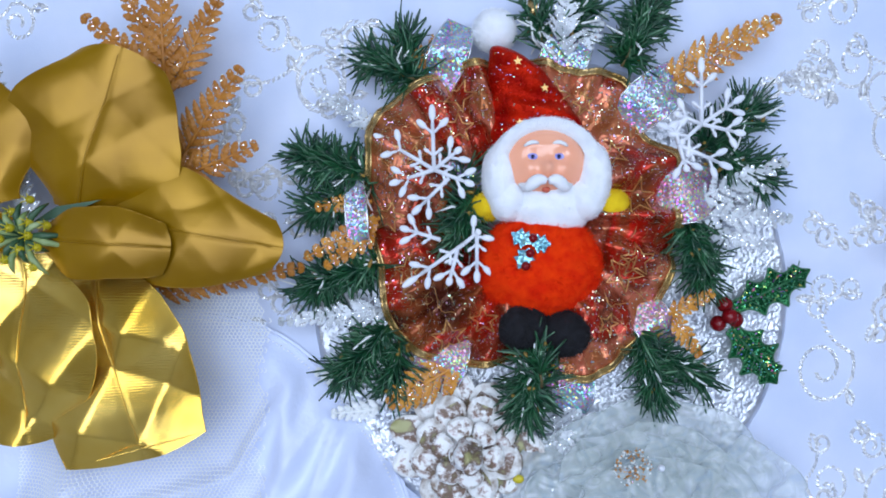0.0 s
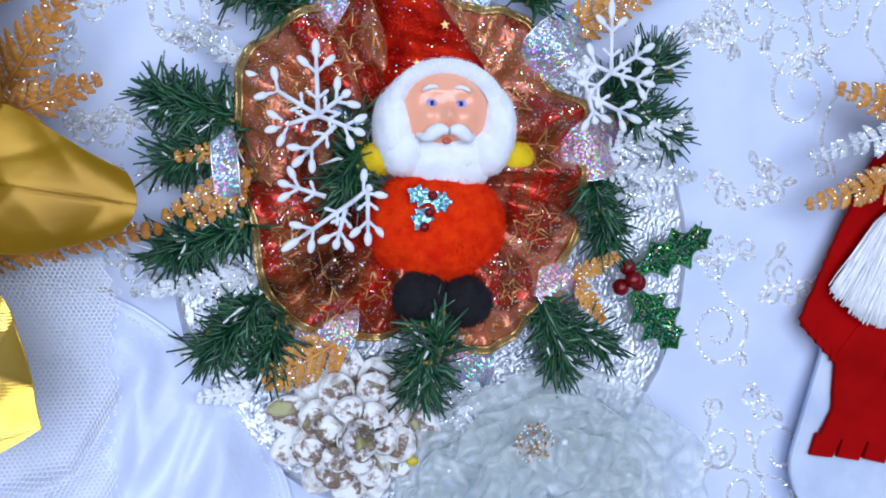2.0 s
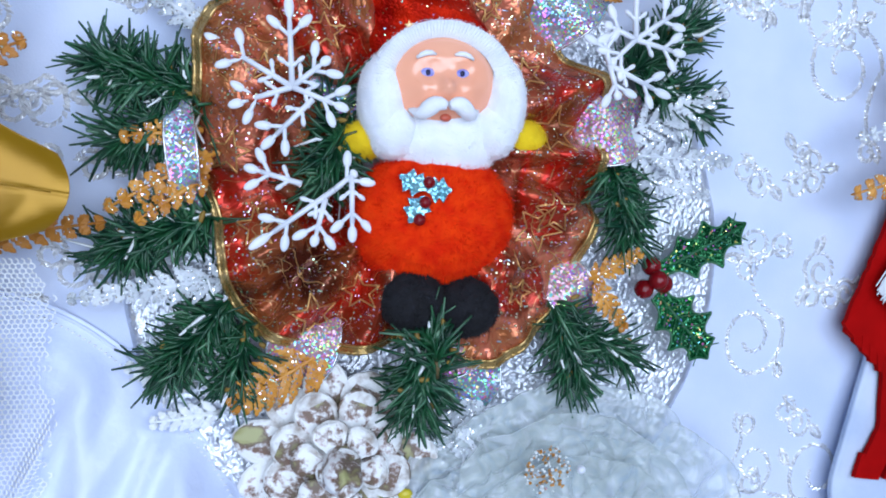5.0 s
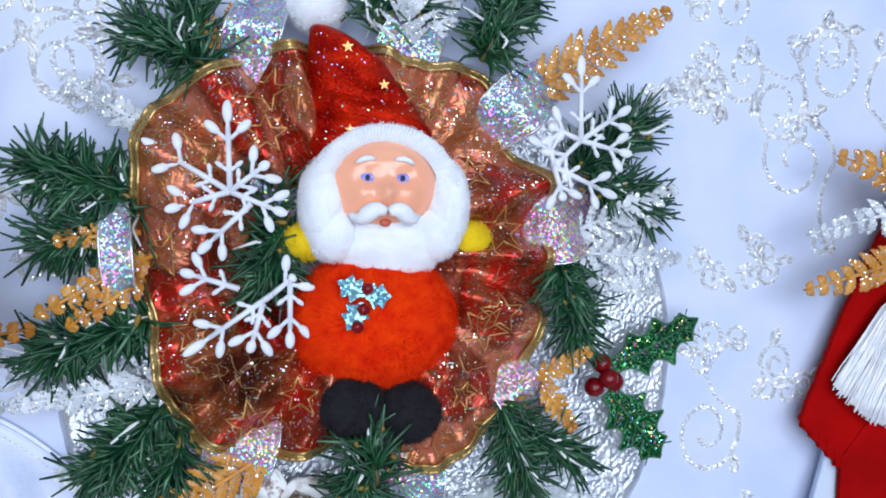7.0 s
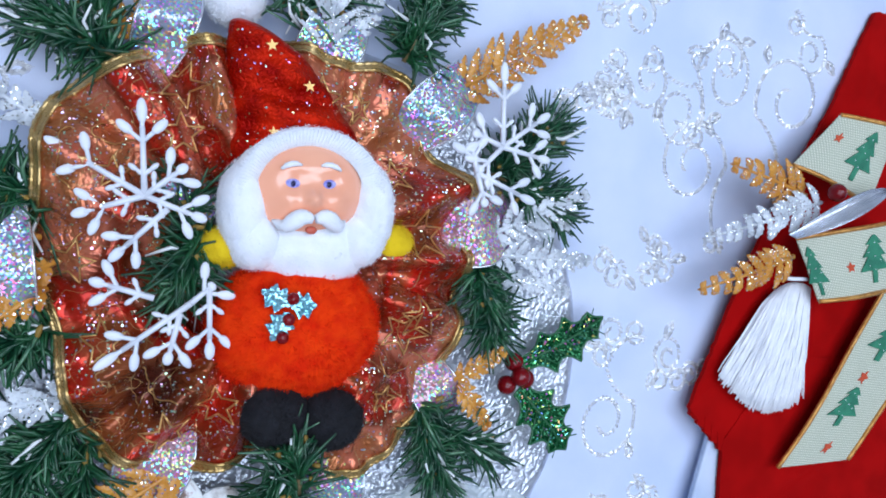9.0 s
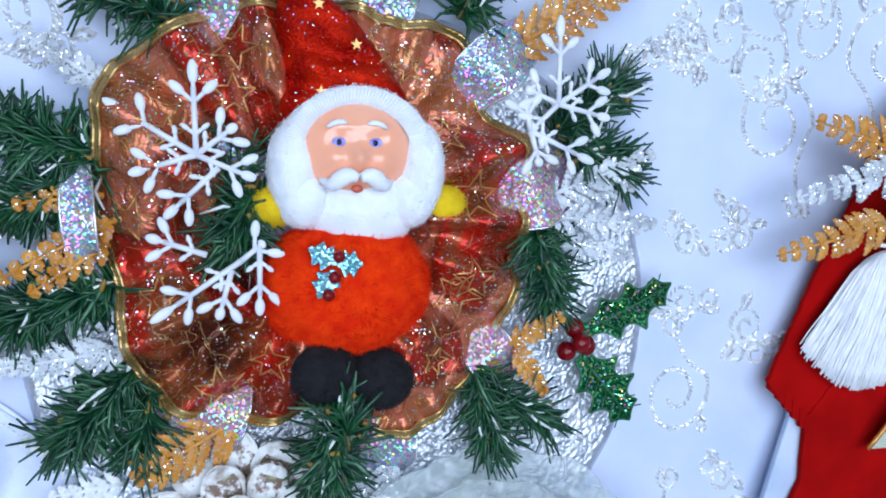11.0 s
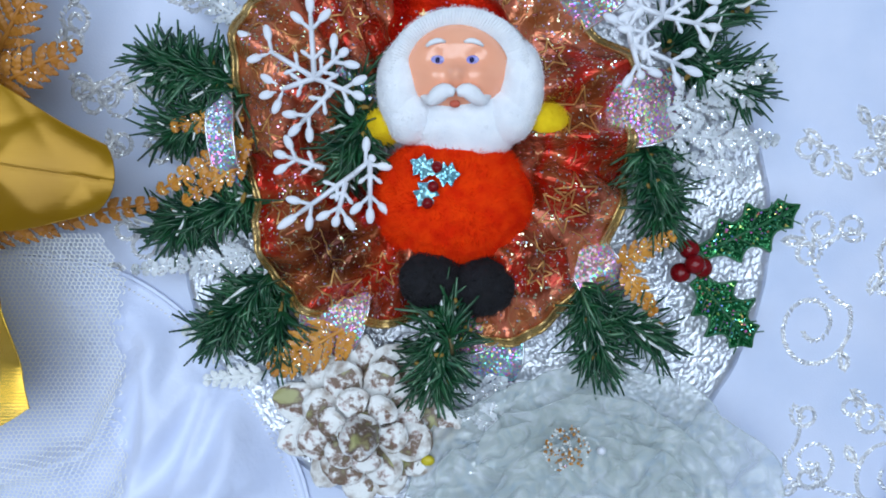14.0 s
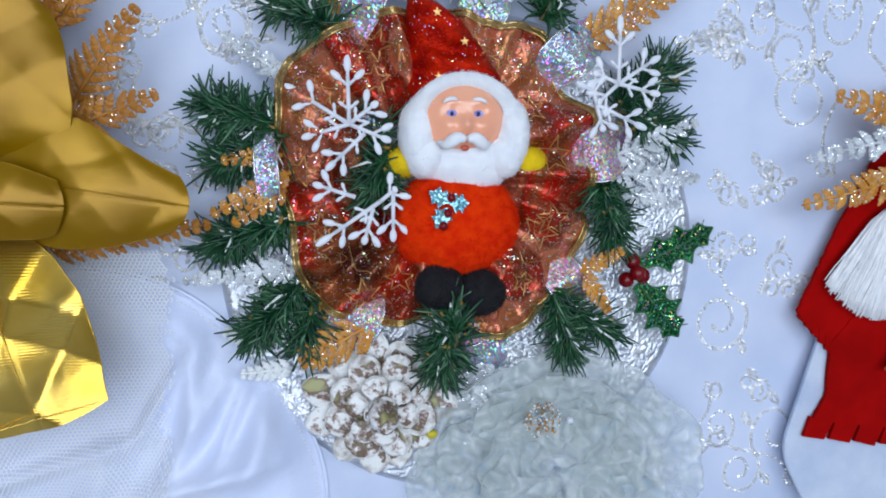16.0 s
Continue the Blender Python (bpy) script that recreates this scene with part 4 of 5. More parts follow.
# ---- snowflakes ----
def snowflake(x, y, z, arms, tilt_x, tilt_y):
    """Each arm: where it starts (mm from the hub), its direction in degrees and its length in mm."""
    t = thing("snowflake", "flat white plastic snowflake with teardrop shaped branches", "snowflake", "snowflakes on the wreath", x, y, z)
    fx, fy = math.tan(math.radians(tilt_x)), -math.tan(math.radians(tilt_y))
    for sx, sy, angle, mm in arms:
        b = Build()
        a, r = math.radians(angle), mm * 0.001

        def put(lx, ly):
            px, py = sx * 0.001 + lx * math.cos(a) - ly * math.sin(a), sy * 0.001 + lx * math.sin(a) + ly * math.cos(a)
            return Vector((x + px, y + py, z + fx * py + fy * px))

        def drop(x0, y0, x1, y1, w):
            """A thin stalk that swells into a flat teardrop."""
            p, q = put(x0, y0), put(x1, y1)
            d = q - p
            turn = math.atan2(d.y, d.x)
            b.tube([p, p.lerp(q, 0.35), p.lerp(q, 0.6), p.lerp(q, 0.8)], [0.00075, 0.00075, w * 0.45, w * 0.2], 0, 8)
            c = p.lerp(q, 0.72)
            b.ball(tuple(c), (d.length * 0.32, w, 0.0009), 0, 16, 10, 0, turn)

        b.tube([put(0, 0), put(r * 0.72, 0)], [0.0011, 0.0009], 0, 8)
        drop(r * 0.58, 0, r, 0, 0.0017)
        for s in (-1, 1):
            drop(r * 0.56, 0, r * 0.56 + 0.0066, s * 0.0072, 0.0016)
            if mm > 15:
                drop(r * 0.22, 0, r * 0.22 + 0.0034, s * 0.0044, 0.0009)
        part("branch", b, WHITE_PLASTIC, t)
    return t


snowflake(-0.0595, 0.0258, 0.0300, ((0, 0, 92, 30), (0, 0, 149, 33), (0, 0, 197, 22), (0, 0, 38, 16), (0, 0, -22, 20), (7, -4, 224, 24)), 4, -10)
snowflake(-0.0555, -0.0130, 0.0290, ((-1, 6, 163, 20), (10, 4, 215, 35), (7, 1, 255, 17), (16, 9, 270, 23), (10, 4, 40, 10)), -4, -6)
snowflake(0.0655, 0.0470, 0.0320, ((0, 0, 90, 31), (0, 0, 33, 25), (0, 0, -11, 22), (0, 0, 160, 14), (0, 0, 222, 15), (-11, -10, -22, 28), (-11, -10, -72, 13), (-11, -10, 105, 10)), 0, 8)


# ---- holly ----
def holly():
    t = thing("holly_pick", "glittered green plastic holly leaves with red berries", "holly", "", 0.084, -0.043, 0.010)
    for x0, y0, x1, y1, w in ((0.0880, -0.0405, 0.1250, -0.0212, 0.0092), (0.0870, -0.0500, 0.1085, -0.0772, 0.0105)):
        ax = Vector((x1 - x0, y1 - y0))
        L, a = ax.length, math.atan2(y1 - y0, x1 - x0)

        def outline(g):
            out = []
            for i in range(120):
                k = i / 120
                s = 1 if k < 0.5 else -1
                q = 2 * k if k < 0.5 else 2 - 2 * k
                tooth = 0.62 + 0.62 * (abs((q * 3.6) % 1.0 - 0.5) * 2) ** 2.2
                ww = g * w * math.sin(math.pi * min(1, 0.06 + q * 0.94)) ** 0.8 * tooth
                lx, ly = q * L, s * ww
                out.append((x0 + lx * math.cos(a) - ly * math.sin(a), y0 + lx * math.sin(a) + ly * math.cos(a)))
            return out

        def lift(x, y):
            dx, dy = x - x0, y - y0
            u, v = (dx * math.cos(a) + dy * math.sin(a)) / L, (-dx * math.sin(a) + dy * math.cos(a)) / w
            return 0.0085 + 0.004 * math.sin(2.2 * u) + 0.0018 * abs(v)

        b = Build()
        b.slab(outline(1.0), lift, 0.0011)
        leaf = part("leaf", b, GREEN_GLITTER, t, "green glittered holly leaf")
        b = Build()
        o = outline(1.0)
        b.tube([(x, y, lift(x, y) + 0.001) for x, y in o + o[:1]], 0.0005, 0, 5)
        for i in range(5):
            q = 0.2 + 0.15 * i
            cx, cy = x0 + ax.x * q, y0 + ax.y * q
            for s in (-1, 1):
                ex, ey = cx + ax.x * 0.12 - s * ax.y / L * w * 0.7, cy + ax.y * 0.12 + s * ax.x / L * w * 0.7
                b.tube([(cx, cy, lift(cx, cy) + 0.0012), (ex, ey, lift(ex, ey) + 0.0013)], 0.0003, 0, 4)
        b.tube([(x0 + ax.x * k, y0 + ax.y * k, lift(x0 + ax.x * k, y0 + ax.y * k) + 0.0013) for k in (0, 0.3, 0.6, 0.98)], 0.0005, 0, 5)
        part("rim", b, GREEN_RIM, leaf)
    for x, y, z in ((0.0832, -0.0385, 0.012), (0.0885, -0.0458, 0.012), (0.0800, -0.0478, 0.012), (0.0845, -0.0440, 0.0155)):
        b = Build()
        b.ball((x, y, z), 0.0040, 0, 22, 16)
        part("berry", b, RED_BEAD, t, "glossy dark red berry")


holly()


# ---- pine cone ----
def pine_cone(cx, cy):
    t = thing("pine_cone", "opened pine cone daubed with white paint and glitter", "pine cone", "", cx, cy, 0.004)
    rnd = random.Random(8)
    b = Build()
    b.ball((cx, cy, 0.024), (0.0080, 0.0080, 0.024), 0, 24, 18, 0.35, 0, 220)
    part("core", b, [CONE], t)
    rings = [(11, 0.0360, 0.0150, 0.0082, -0.001), (8, 0.0275, 0.0225, 0.0080, -0.002), (6, 0.0170, 0.0290, 0.0058, -0.002), (3, 0.0080, 0.0335, 0.0036, -0.001)]
    scales = [(2 * math.pi * i / n + 0.37 * q, R, z, w, up) for q, (n, R, z, w, up) in enumerate(rings) for i in range(n)]
    for i, (a, reach, zb, w, dz) in enumerate(scales):
        a += rnd.uniform(-0.1, 0.1)
        reach *= rnd.uniform(0.9, 1.06)
        dz *= rnd.uniform(0.3, 1.4)
        w *= rnd.uniform(0.85, 1.1)
        b = Build()
        lead = rnd.uniform(0, 30)

        def fn(u, v, h):
            s = (u - 0.5) * 2
            r = 0.004 + (reach - 0.004) * v
            ww = w * (0.35 + 0.65 * smooth(0, 0.7, v)) * math.sqrt(max(0.0, 1 - max(0.0, (v - 0.62) / 0.385) ** 2))
            z = zb + dz * v + 0.0012 * v * v - 0.0016 * s * s * v + 0.0008 * noise.noise((lead + 6 * v, 3 * s, i)) + h
            lx, ly = r, s * ww
            return cx + lx * math.cos(a) - ly * math.sin(a), cy + lx * math.sin(a) + ly * math.cos(a), z

        side, tip = rnd.uniform(0.06, 0.22), rnd.uniform(0.74, 0.92)
        b.grid(lambda u, v: fn(side + (1 - 2 * side) * u, v * tip, 0.0009), 6, 9, 0)
        b.grid(lambda u, v: fn(side * u, v * tip, 0.0010), 4, 9, 1 if rnd.random() < 0.8 else 0)
        b.grid(lambda u, v: fn(1 - side + side * u, v * tip, 0.0010), 4, 9, 1 if rnd.random() < 0.6 else 0)
        b.grid(lambda u, v: fn(u, tip + (1 - tip) * v, 0.0010), 8, 5, 1 if rnd.random() < 0.75 else 0)
        b.grid(lambda u, v: fn(1 - u, v, -0.0009), 8, 12, 0)
        rim = [fn(0.0, v / 12, 0) for v in range(7, 13)] + [fn(1.0, v / 12, 0) for v in range(12, 6, -1)]
        b.tube(rim, 0.0007, 1 if i % 3 else 0, 6)
        part("scale", b, [CONE, SCALE_WHITE], t)
    b = Build()
    b.ball((cx + 0.0290 * math.cos(5.75), cy + 0.0290 * math.sin(5.75), 0.0195), (0.0026, 0.0020, 0.0012), 0, 12, 7, 0.5)
    part("glitter_dab", b, YELLOW_BEAD, t, "dab of yellow glitter paint")


pine_cone(-0.0440, -0.1070)


# ---- crumpled clear flower ----
def clear_flower(cx, cy):
    t = thing("plastic_flower", "crumpled clear cellophane rosette with specks at its heart", "plastic flower", "", cx, cy, 0.006)
    rnd = random.Random(5)
    for layer, (n, R, z0) in enumerate(((5, 0.064, 0.007), (5, 0.050, 0.010), (4, 0.034, 0.013))):
        for i in range(n):
            a = 2 * math.pi * i / n + 0.5 * layer + rnd.uniform(-0.15, 0.15)
            spread = 2 * math.pi / n * 0.72
            RR = R * rnd.uniform(0.92, 1.06)
            sx = 1.22
            b = Build()
            ph = rnd.uniform(0, 50)

            def fn(u, v, h=0.0):
                q = a + (u - 0.5) * 2 * spread * (0.55 + 0.45 * v)
                r = RR * v * (0.84 + 0.10 * math.sin(math.pi * u) + 0.10 * noise.noise((u * 4 + ph, ph, 1))) + 0.002
                x, y = sx * r * math.cos(q), 0.92 * r * math.sin(q)
                z = z0 + 0.004 * v + 0.0120 * abs(noise.noise((x * 45 + ph, y * 45, ph))) + 0.0065 * abs(noise.noise((x * 110, y * 110, ph))) + 0.0035 * (1 - abs(noise.noise((x * 70 + ph, y * 70 - ph, 3)) * 2)) * v
                return cx + x, cy + y, max(z, 0.0065) + h

            b.grid(fn, 56, 40)
            b.tube([fn(k / 60, 1.0) for k in range(61)], 0.0003, 0, 5)
            part("petal", b, CLEAR, t)
    b = Build()
    for i in range(130):
        r, a = 0.009 * math.sqrt(rnd.random()), rnd.uniform(0, 6.28)
        b.ball((cx - 0.010 + r * math.cos(a), cy + 0.028 + r * math.sin(a), 0.024 + rnd.uniform(-0.002, 0.003)), rnd.uniform(0.0003, 0.0008), rnd.choice((0, 1, 1, 2, 2)), 7, 5)
    part("specks", b, [GOLD_GLITTER, COPPER_TRIM, FROST], t, "gold, brown and white specks")
    b = Build()
    b.ball((cx + 0.003, cy + 0.028, 0.026), 0.0017, 0, 14, 10)
    part("bead", b, WHITE_PLASTIC, t, "small white pearl bead")


clear_flower(0.0450, -0.1430)

# ---- white satin and tulle ----
def satin_height(x, y):
    dx, dy = x + 0.20, y + 0.17
    r = math.hypot(dx, dy)
    h = 0.006
    for ax, ay, bx, by, w, k in ((-0.118, -0.095, -0.150, -0.150, 0.006, 0.006), (-0.095, -0.100, -0.110, -0.150, 0.007, 0.005), (-0.085, -0.125, -0.180, -0.165, 0.010, 0.007), (-0.130, -0.075, -0.135, -0.120, 0.005, 0.005), (-0.20, -0.11, -0.29, -0.16, 0.012, 0.007), (-0.24, -0.10, -0.22, -0.19, 0.010, 0.006), (-0.17, -0.13, -0.20, -0.20, 0.009, 0.006), (-0.104, -0.090, -0.124, -0.140, 0.003, 0.004), (-0.136, -0.085, -0.160, -0.125, 0.003, 0.004), (-0.092, -0.135, -0.150, -0.148, 0.003, 0.004), (-0.15, -0.12, -0.25, -0.15, 0.004, 0.004)):
        ux, uy = bx - ax, by - ay
        L = ux * ux + uy * uy
        s = max(0, min(1, ((x - ax) * ux + (y - ay) * uy) / L))
        d = math.hypot(x - ax - s * ux, y - ay - s * uy)
        h += 1.6 * k * math.exp(-(d / w) ** 2) * math.sin(math.pi * min(1, max(0, 0.15 + 0.8 * s)))
    h += 0.0025 * noise.noise((x * 26, y * 26, 4)) + 0.0010 * noise.noise((x * 70, y * 70, 9))
    return h


satin = thing("satin_cloth", "round white satin cloth with soft folds and stitched hem", "cloth", "", -0.20, -0.17, 0.0)


def satin_at(u, v):
    a = 2 * math.pi * u
    r = 0.131 * v * (1 + 0.012 * math.sin(7 * a))
    x, y = -0.20 + r * math.cos(a), -0.17 + r * math.sin(a)
    return x, y, satin_height(x, y) * (1 - 0.8 * smooth(0.86, 1.0, v))


b = Build()
b.grid(satin_at, 200, 70, 0, True)
part("sheet", b, SATIN, satin)
b = Build()
b.tube([satin_at(i / 300, 0.985) for i in range(301)], 0.0007, 0, 6)
part("hem", b, SATIN, satin)
b = Build()
for i in range(360):
    x, y, z = satin_at(i / 360, 0.962)
    b.ball((x, y, z + 0.0003), (0.0007, 0.0004, 0.0003), 0, 6, 4)
part("stitching", b, WOOL, satin)


def tulle(x0, x1, y0, y1, cell):
    """A hexagonal net that lies over the satin."""
    t = thing("tulle", "white tulle net laid over the satin cloth", "tulle", "", (x0 + x1) / 2, (y0 + y1) / 2, 0.006)
    b = Build()
    w = 0.00021
    def up(x, y):
        return satin_height(x, y) + 0.004 + 0.003 * noise.noise((x * 30, y * 30, 7)) + 0.010 * smooth(-0.06, -0.03, y)

    def strand(p, q):
        d = Vector((q[0] - p[0], q[1] - p[1]))
        n = Vector((-d.y, d.x)).normalized() * w
        k = len(b.v)
        for (x, y), s in ((p, 1), (p, -1), (q, -1), (q, 1)):
            b.v.append((x + n.x * s, y + n.y * s, up(x, y)))
        b.f.append((k, k + 1, k + 2, k + 3))
        b.m.append(0)
        b.s.append(False)

    rows, cols = int((y1 - y0) / (cell * 1.5)), int((x1 - x0) / (cell * 1.732))
    for j in range(rows):
        for i in range(cols):
            cx, cy = x0 + cell * 1.732 * (i + 0.5 * (j % 2)), y0 + cell * 1.5 * j
            if cx > x1 - 0.006 + 0.006 * noise.noise((cx * 30, cy * 40, 1)) + 0.007 * noise.noise((cx * 400, cy * 400, 1)):
                continue
            p = [(cx + cell * math.sin(math.pi / 3 * k), cy + cell * math.cos(math.pi / 3 * k)) for k in range(4)]
            for k in range(3):
                strand(p[k], p[k + 1])
    part("net", b, TULLE, t)


tulle(-0.262, -0.138, -0.165, -0.030, 0.0011)


# ---- golden poinsettia ----
poinsettia = thing("poinsettia", "large artificial poinsettia with shiny gold cloth petals", "flower", "", -0.236, -0.006, 0.0)
b = Build()
b.tube([(-0.236, -0.006, 0.002), (-0.237, -0.005, 0.020), (-0.236, -0.006, 0.042)], [0.0030, 0.0024, 0.0022], 0, 10)
part("stem", b, DARK_LEAF, poinsettia, "short green stem")


def petal(x0, y0, x1, y1, w, z0, z1, mat, seed, blunt=0.5, cup=0.10):
    rnd = random.Random(seed)
    ax = Vector((x1 - x0, y1 - y0))
    L, a = ax.length, math.atan2(y1 - y0, x1 - x0)
    ph = rnd.uniform(0, 40)
    stiff = mat is PETAL_LAME
    creases = ((0.9, 0.058, 0.16), (-0.6, 0.047, 0.14)) if stiff else ((0.8, 0.050, 0.055), (-0.5, 0.066, 0.05))
    b = Build()

    def fn(u, v, h):
        s = (u - 0.5) * 2
        ww = w * (0.30 + 0.62 * smooth(0, 0.32, v) + 0.08 * smooth(0.2, 0.5, v)) * (1 - (1 - blunt) * max(0.0, (v - 0.52) / 0.48) ** 1.15)
        ww *= 1 + 0.06 * math.sin(9 * v + ph + (2 if s > 0 else 0))
        lx, ly = v * L * (1 - 0.06 * s * s * v), s * ww
        x, y = x0 + lx * math.cos(a) - ly * math.sin(a), y0 + lx * math.sin(a) + ly * math.cos(a)
        z = z0 + (z1 - z0) * v + 0.006 * math.sin(math.pi * v) - cup * w * s * s + (0.0062 if stiff else 0.0042) * abs(noise.noise((x * 16 + ph, y * 16, ph))) + 0.0003 * noise.noise((x * 90, y * 90, ph))
        z -= 0.0004 * math.exp(-(s / 0.05) ** 2)
        for turn, pitch, high in creases:
            k = ((lx * math.cos(turn) + ly * math.sin(turn)) / pitch + ph) % 1.0
            z += high * pitch * (min(k / 0.62, (1 - k) / 0.38))
        return x, y, z + h

    b.grid(lambda u, v: fn(u, v, 0.0003), 56, 64)
    b.grid(lambda u, v: fn(1 - u, v, -0.0003), 56, 64)
    p = part("petal", b, mat, poinsettia)
    b = Build()
    b.tube([fn(0.5, k / 20, 0.0004) for k in range(20)], [0.0006 * (1 - k / 24) + 0.0001 for k in range(20)], 0, 6)
    part("vein", b, mat, p)
    b = Build()
    b.tube([fn(0.0, k / 24, 0) for k in range(25)] + [fn(1.0, 1 - k / 24, 0) for k in range(25)], 0.00035, 0, 5)
    part("edging", b, mat, p)


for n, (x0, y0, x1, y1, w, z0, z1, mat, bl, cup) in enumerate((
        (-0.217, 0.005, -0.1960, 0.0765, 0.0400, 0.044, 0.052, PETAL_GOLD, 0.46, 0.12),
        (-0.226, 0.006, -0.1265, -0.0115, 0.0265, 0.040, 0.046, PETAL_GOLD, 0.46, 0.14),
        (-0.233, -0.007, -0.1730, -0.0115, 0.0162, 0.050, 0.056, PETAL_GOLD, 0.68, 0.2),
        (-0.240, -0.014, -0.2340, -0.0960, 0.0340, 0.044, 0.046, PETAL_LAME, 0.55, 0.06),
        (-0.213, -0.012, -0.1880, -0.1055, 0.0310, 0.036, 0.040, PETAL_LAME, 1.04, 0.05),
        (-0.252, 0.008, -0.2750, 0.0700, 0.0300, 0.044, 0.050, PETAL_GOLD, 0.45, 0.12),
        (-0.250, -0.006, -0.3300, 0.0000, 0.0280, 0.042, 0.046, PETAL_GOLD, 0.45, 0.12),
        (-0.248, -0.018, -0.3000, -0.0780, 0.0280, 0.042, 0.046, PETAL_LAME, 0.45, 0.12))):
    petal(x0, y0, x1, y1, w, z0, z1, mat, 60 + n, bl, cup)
rnd = random.Random(17)
for i in range(16):
    a = i * 0.41 + rnd.uniform(-0.1, 0.1)
    ln = rnd.uniform(0.010, 0.022)
    b = Build()
    pts = [(-0.238 + ln * k * math.cos(a), -0.006 + ln * k * math.sin(a), 0.052 + 0.010 * math.sin(2.6 * k)) for k in (0, 0.3, 0.6, 0.85, 1)]
    b.tube(pts, [0.0009, 0.0013, 0.0016, 0.0011, 0.0003], 0, 6)
    part("bract", b, LEAF_GREEN if i % 2 else DARK_LEAF, poinsettia, "narrow green bract")
for i in range(12):
    a, r = i * 2.4, 0.004 + 0.0011 * i
    b = Build()
    b.ball((-0.237 + r * math.cos(a), -0.006 + r * math.sin(a), 0.061), (0.0019, 0.0019, 0.0022), 0, 12, 8, 0.15)
    for k in range(5):
        q = k * 1.26
        b.tube([(-0.237 + r * math.cos(a), -0.006 + r * math.sin(a), 0.062), (-0.237 + r * math.cos(a) + 0.0024 * math.cos(q), -0.006 + r * math.sin(a) + 0.0024 * math.sin(q), 0.0655)], [0.0004, 0.0002], 0, 5)
    part("stamen", b, YELLOW_BEAD, poinsettia, "tiny yellow stamen")
for x1, y1, w in ((-0.205, 0.010, 0.003),):
    b = Build()
    b.slab([(-0.238, -0.002), ((x1 - 0.238) / 2 + w, (y1 - 0.002) / 2), (x1, y1), ((x1 - 0.238) / 2 - w, (y1 - 0.002) / 2 + w)], lambda x, y: 0.053, 0.0006)
    part("small_leaf", b, DARK_LEAF, poinsettia)

GP = "amber fern sprays round the poinsettia"
amber = "amber gold glittered fern frond behind the poinsettia"
for n, (bx, by, tx, ty, w, pr, z0, z1) in enumerate((
        (-0.186, 0.060, -0.186, 0.128, 0.016, 16, 0.026, 0.034), (-0.184, 0.066, -0.224, 0.098, 0.010, 11, 0.026, 0.030), (-0.186, 0.070, -0.205, 0.112, 0.010, 11, 0.026, 0.032), (-0.183, 0.064, -0.158, 0.108, 0.013, 13, 0.026, 0.032),
        (-0.180, 0.028, -0.1480, 0.0725, 0.0150, 14, 0.028, 0.036), (-0.190, 0.016, -0.1395, 0.0360, 0.015, 13, 0.030, 0.040), (-0.200, -0.030, -0.1210, -0.0200, 0.0135, 20, 0.028, 0.022))):
    frond("fern_frond", amber, (bx, by), (tx, ty), w, pr, z0, z1, AMBER_GLITTER, GP, seed=70 + n)
for n, (bx, by, tx, ty, w) in enumerate(((-0.246, 0.000, -0.250, 0.034, 0.008), (-0.262, 0.050, -0.262, 0.092, 0.008), (-0.258, -0.004, -0.276, 0.024, 0.007))):
    frond("fern_frond", "silver glittered fern frond under the poinsettia", (bx, by), (tx, ty), w, 10, 0.034, 0.036, SILVER_GLITTER, ST, seed=90 + n)


# ---- the white board with its felt scarf ----
def flat_piece(name, outline, z0, thick, mat, parent, label="", tilt=(0, 0)):
    b = Build()
    cx, cy = outline[0]
    b.slab(outline, lambda x, y: z0 + tilt[0] * (x - cx) + tilt[1] * (y - cy), thick)
    return part(name, b, mat, parent, label)


figure = thing("painted_board", "flat white painted board figure lying on the cloth", "board figure", "", 0.23, -0.10, 0.0)
corners = [(0.2030, -0.0500, 0.004), (0.1740, -0.1430, 0.012), (0.1930, -0.1790, 0.016), (0.3200, -0.1790, 0.016), (0.3300, -0.0500, 0.004)]
out = []
for i, (x, y, r) in enumerate(corners):
    px, py, _ = corners[i - 1]
    nx, ny, _ = corners[(i + 1) % 5]
    d0, d1 = Vector((px - x, py - y)).normalized() * r, Vector((nx - x, ny - y)).normalized() * r
    for k in range(9):
        q = k / 8
        out.append((x + d0.x * (1 - q) ** 2 + d1.x * q * q, y + d0.y * (1 - q) ** 2 + d1.y * q * q))
b = Build()
b.slab(out, lambda x, y: 0.0012, 0.0048)
part("body", b, PAINT, figure)
b = Build()
b.slab([(0.25 + (x - 0.25) * 0.82, -0.112 + (y + 0.112) * 0.82) for x, y in out], lambda x, y: -0.018, 0.0193)
part("backing", b, PAINT, figure)
b = Build()
b.tube([(x, y, 0.0046) for x, y in out + out[:1]], 0.0014, 0, 6)
part("rounded_edge", b, PAINT, figure)

scarf = thing("felt_scarf", "bright red felt scarf with cut fringe over the white board", "scarf", "", 0.22, -0.05, 0.0065)


def felt_tail(name, outline, z0, tilt, grain):
    rnd = random.Random(grain)
    pts = []
    for (xa, ya), (xb, yb) in zip(outline, outline[1:] + outline[:1]):
        n = max(2, int(math.hypot(xb - xa, yb - ya) / 0.003))
        for i in range(n):
            k = i / n
            pts.append((xa + (xb - xa) * k + rnd.uniform(-1, 1) * 0.0004, ya + (yb - ya) * k + rnd.uniform(-1, 1) * 0.0004))
    cx, cy = outline[0]
    b = Build()
    b.slab(pts, lambda x, y: z0 + tilt * (y - cy) + 0.0006 * noise.noise((x * 60, y * 60, grain)), 0.0024)
    return part(name, b, FELT, scarf)


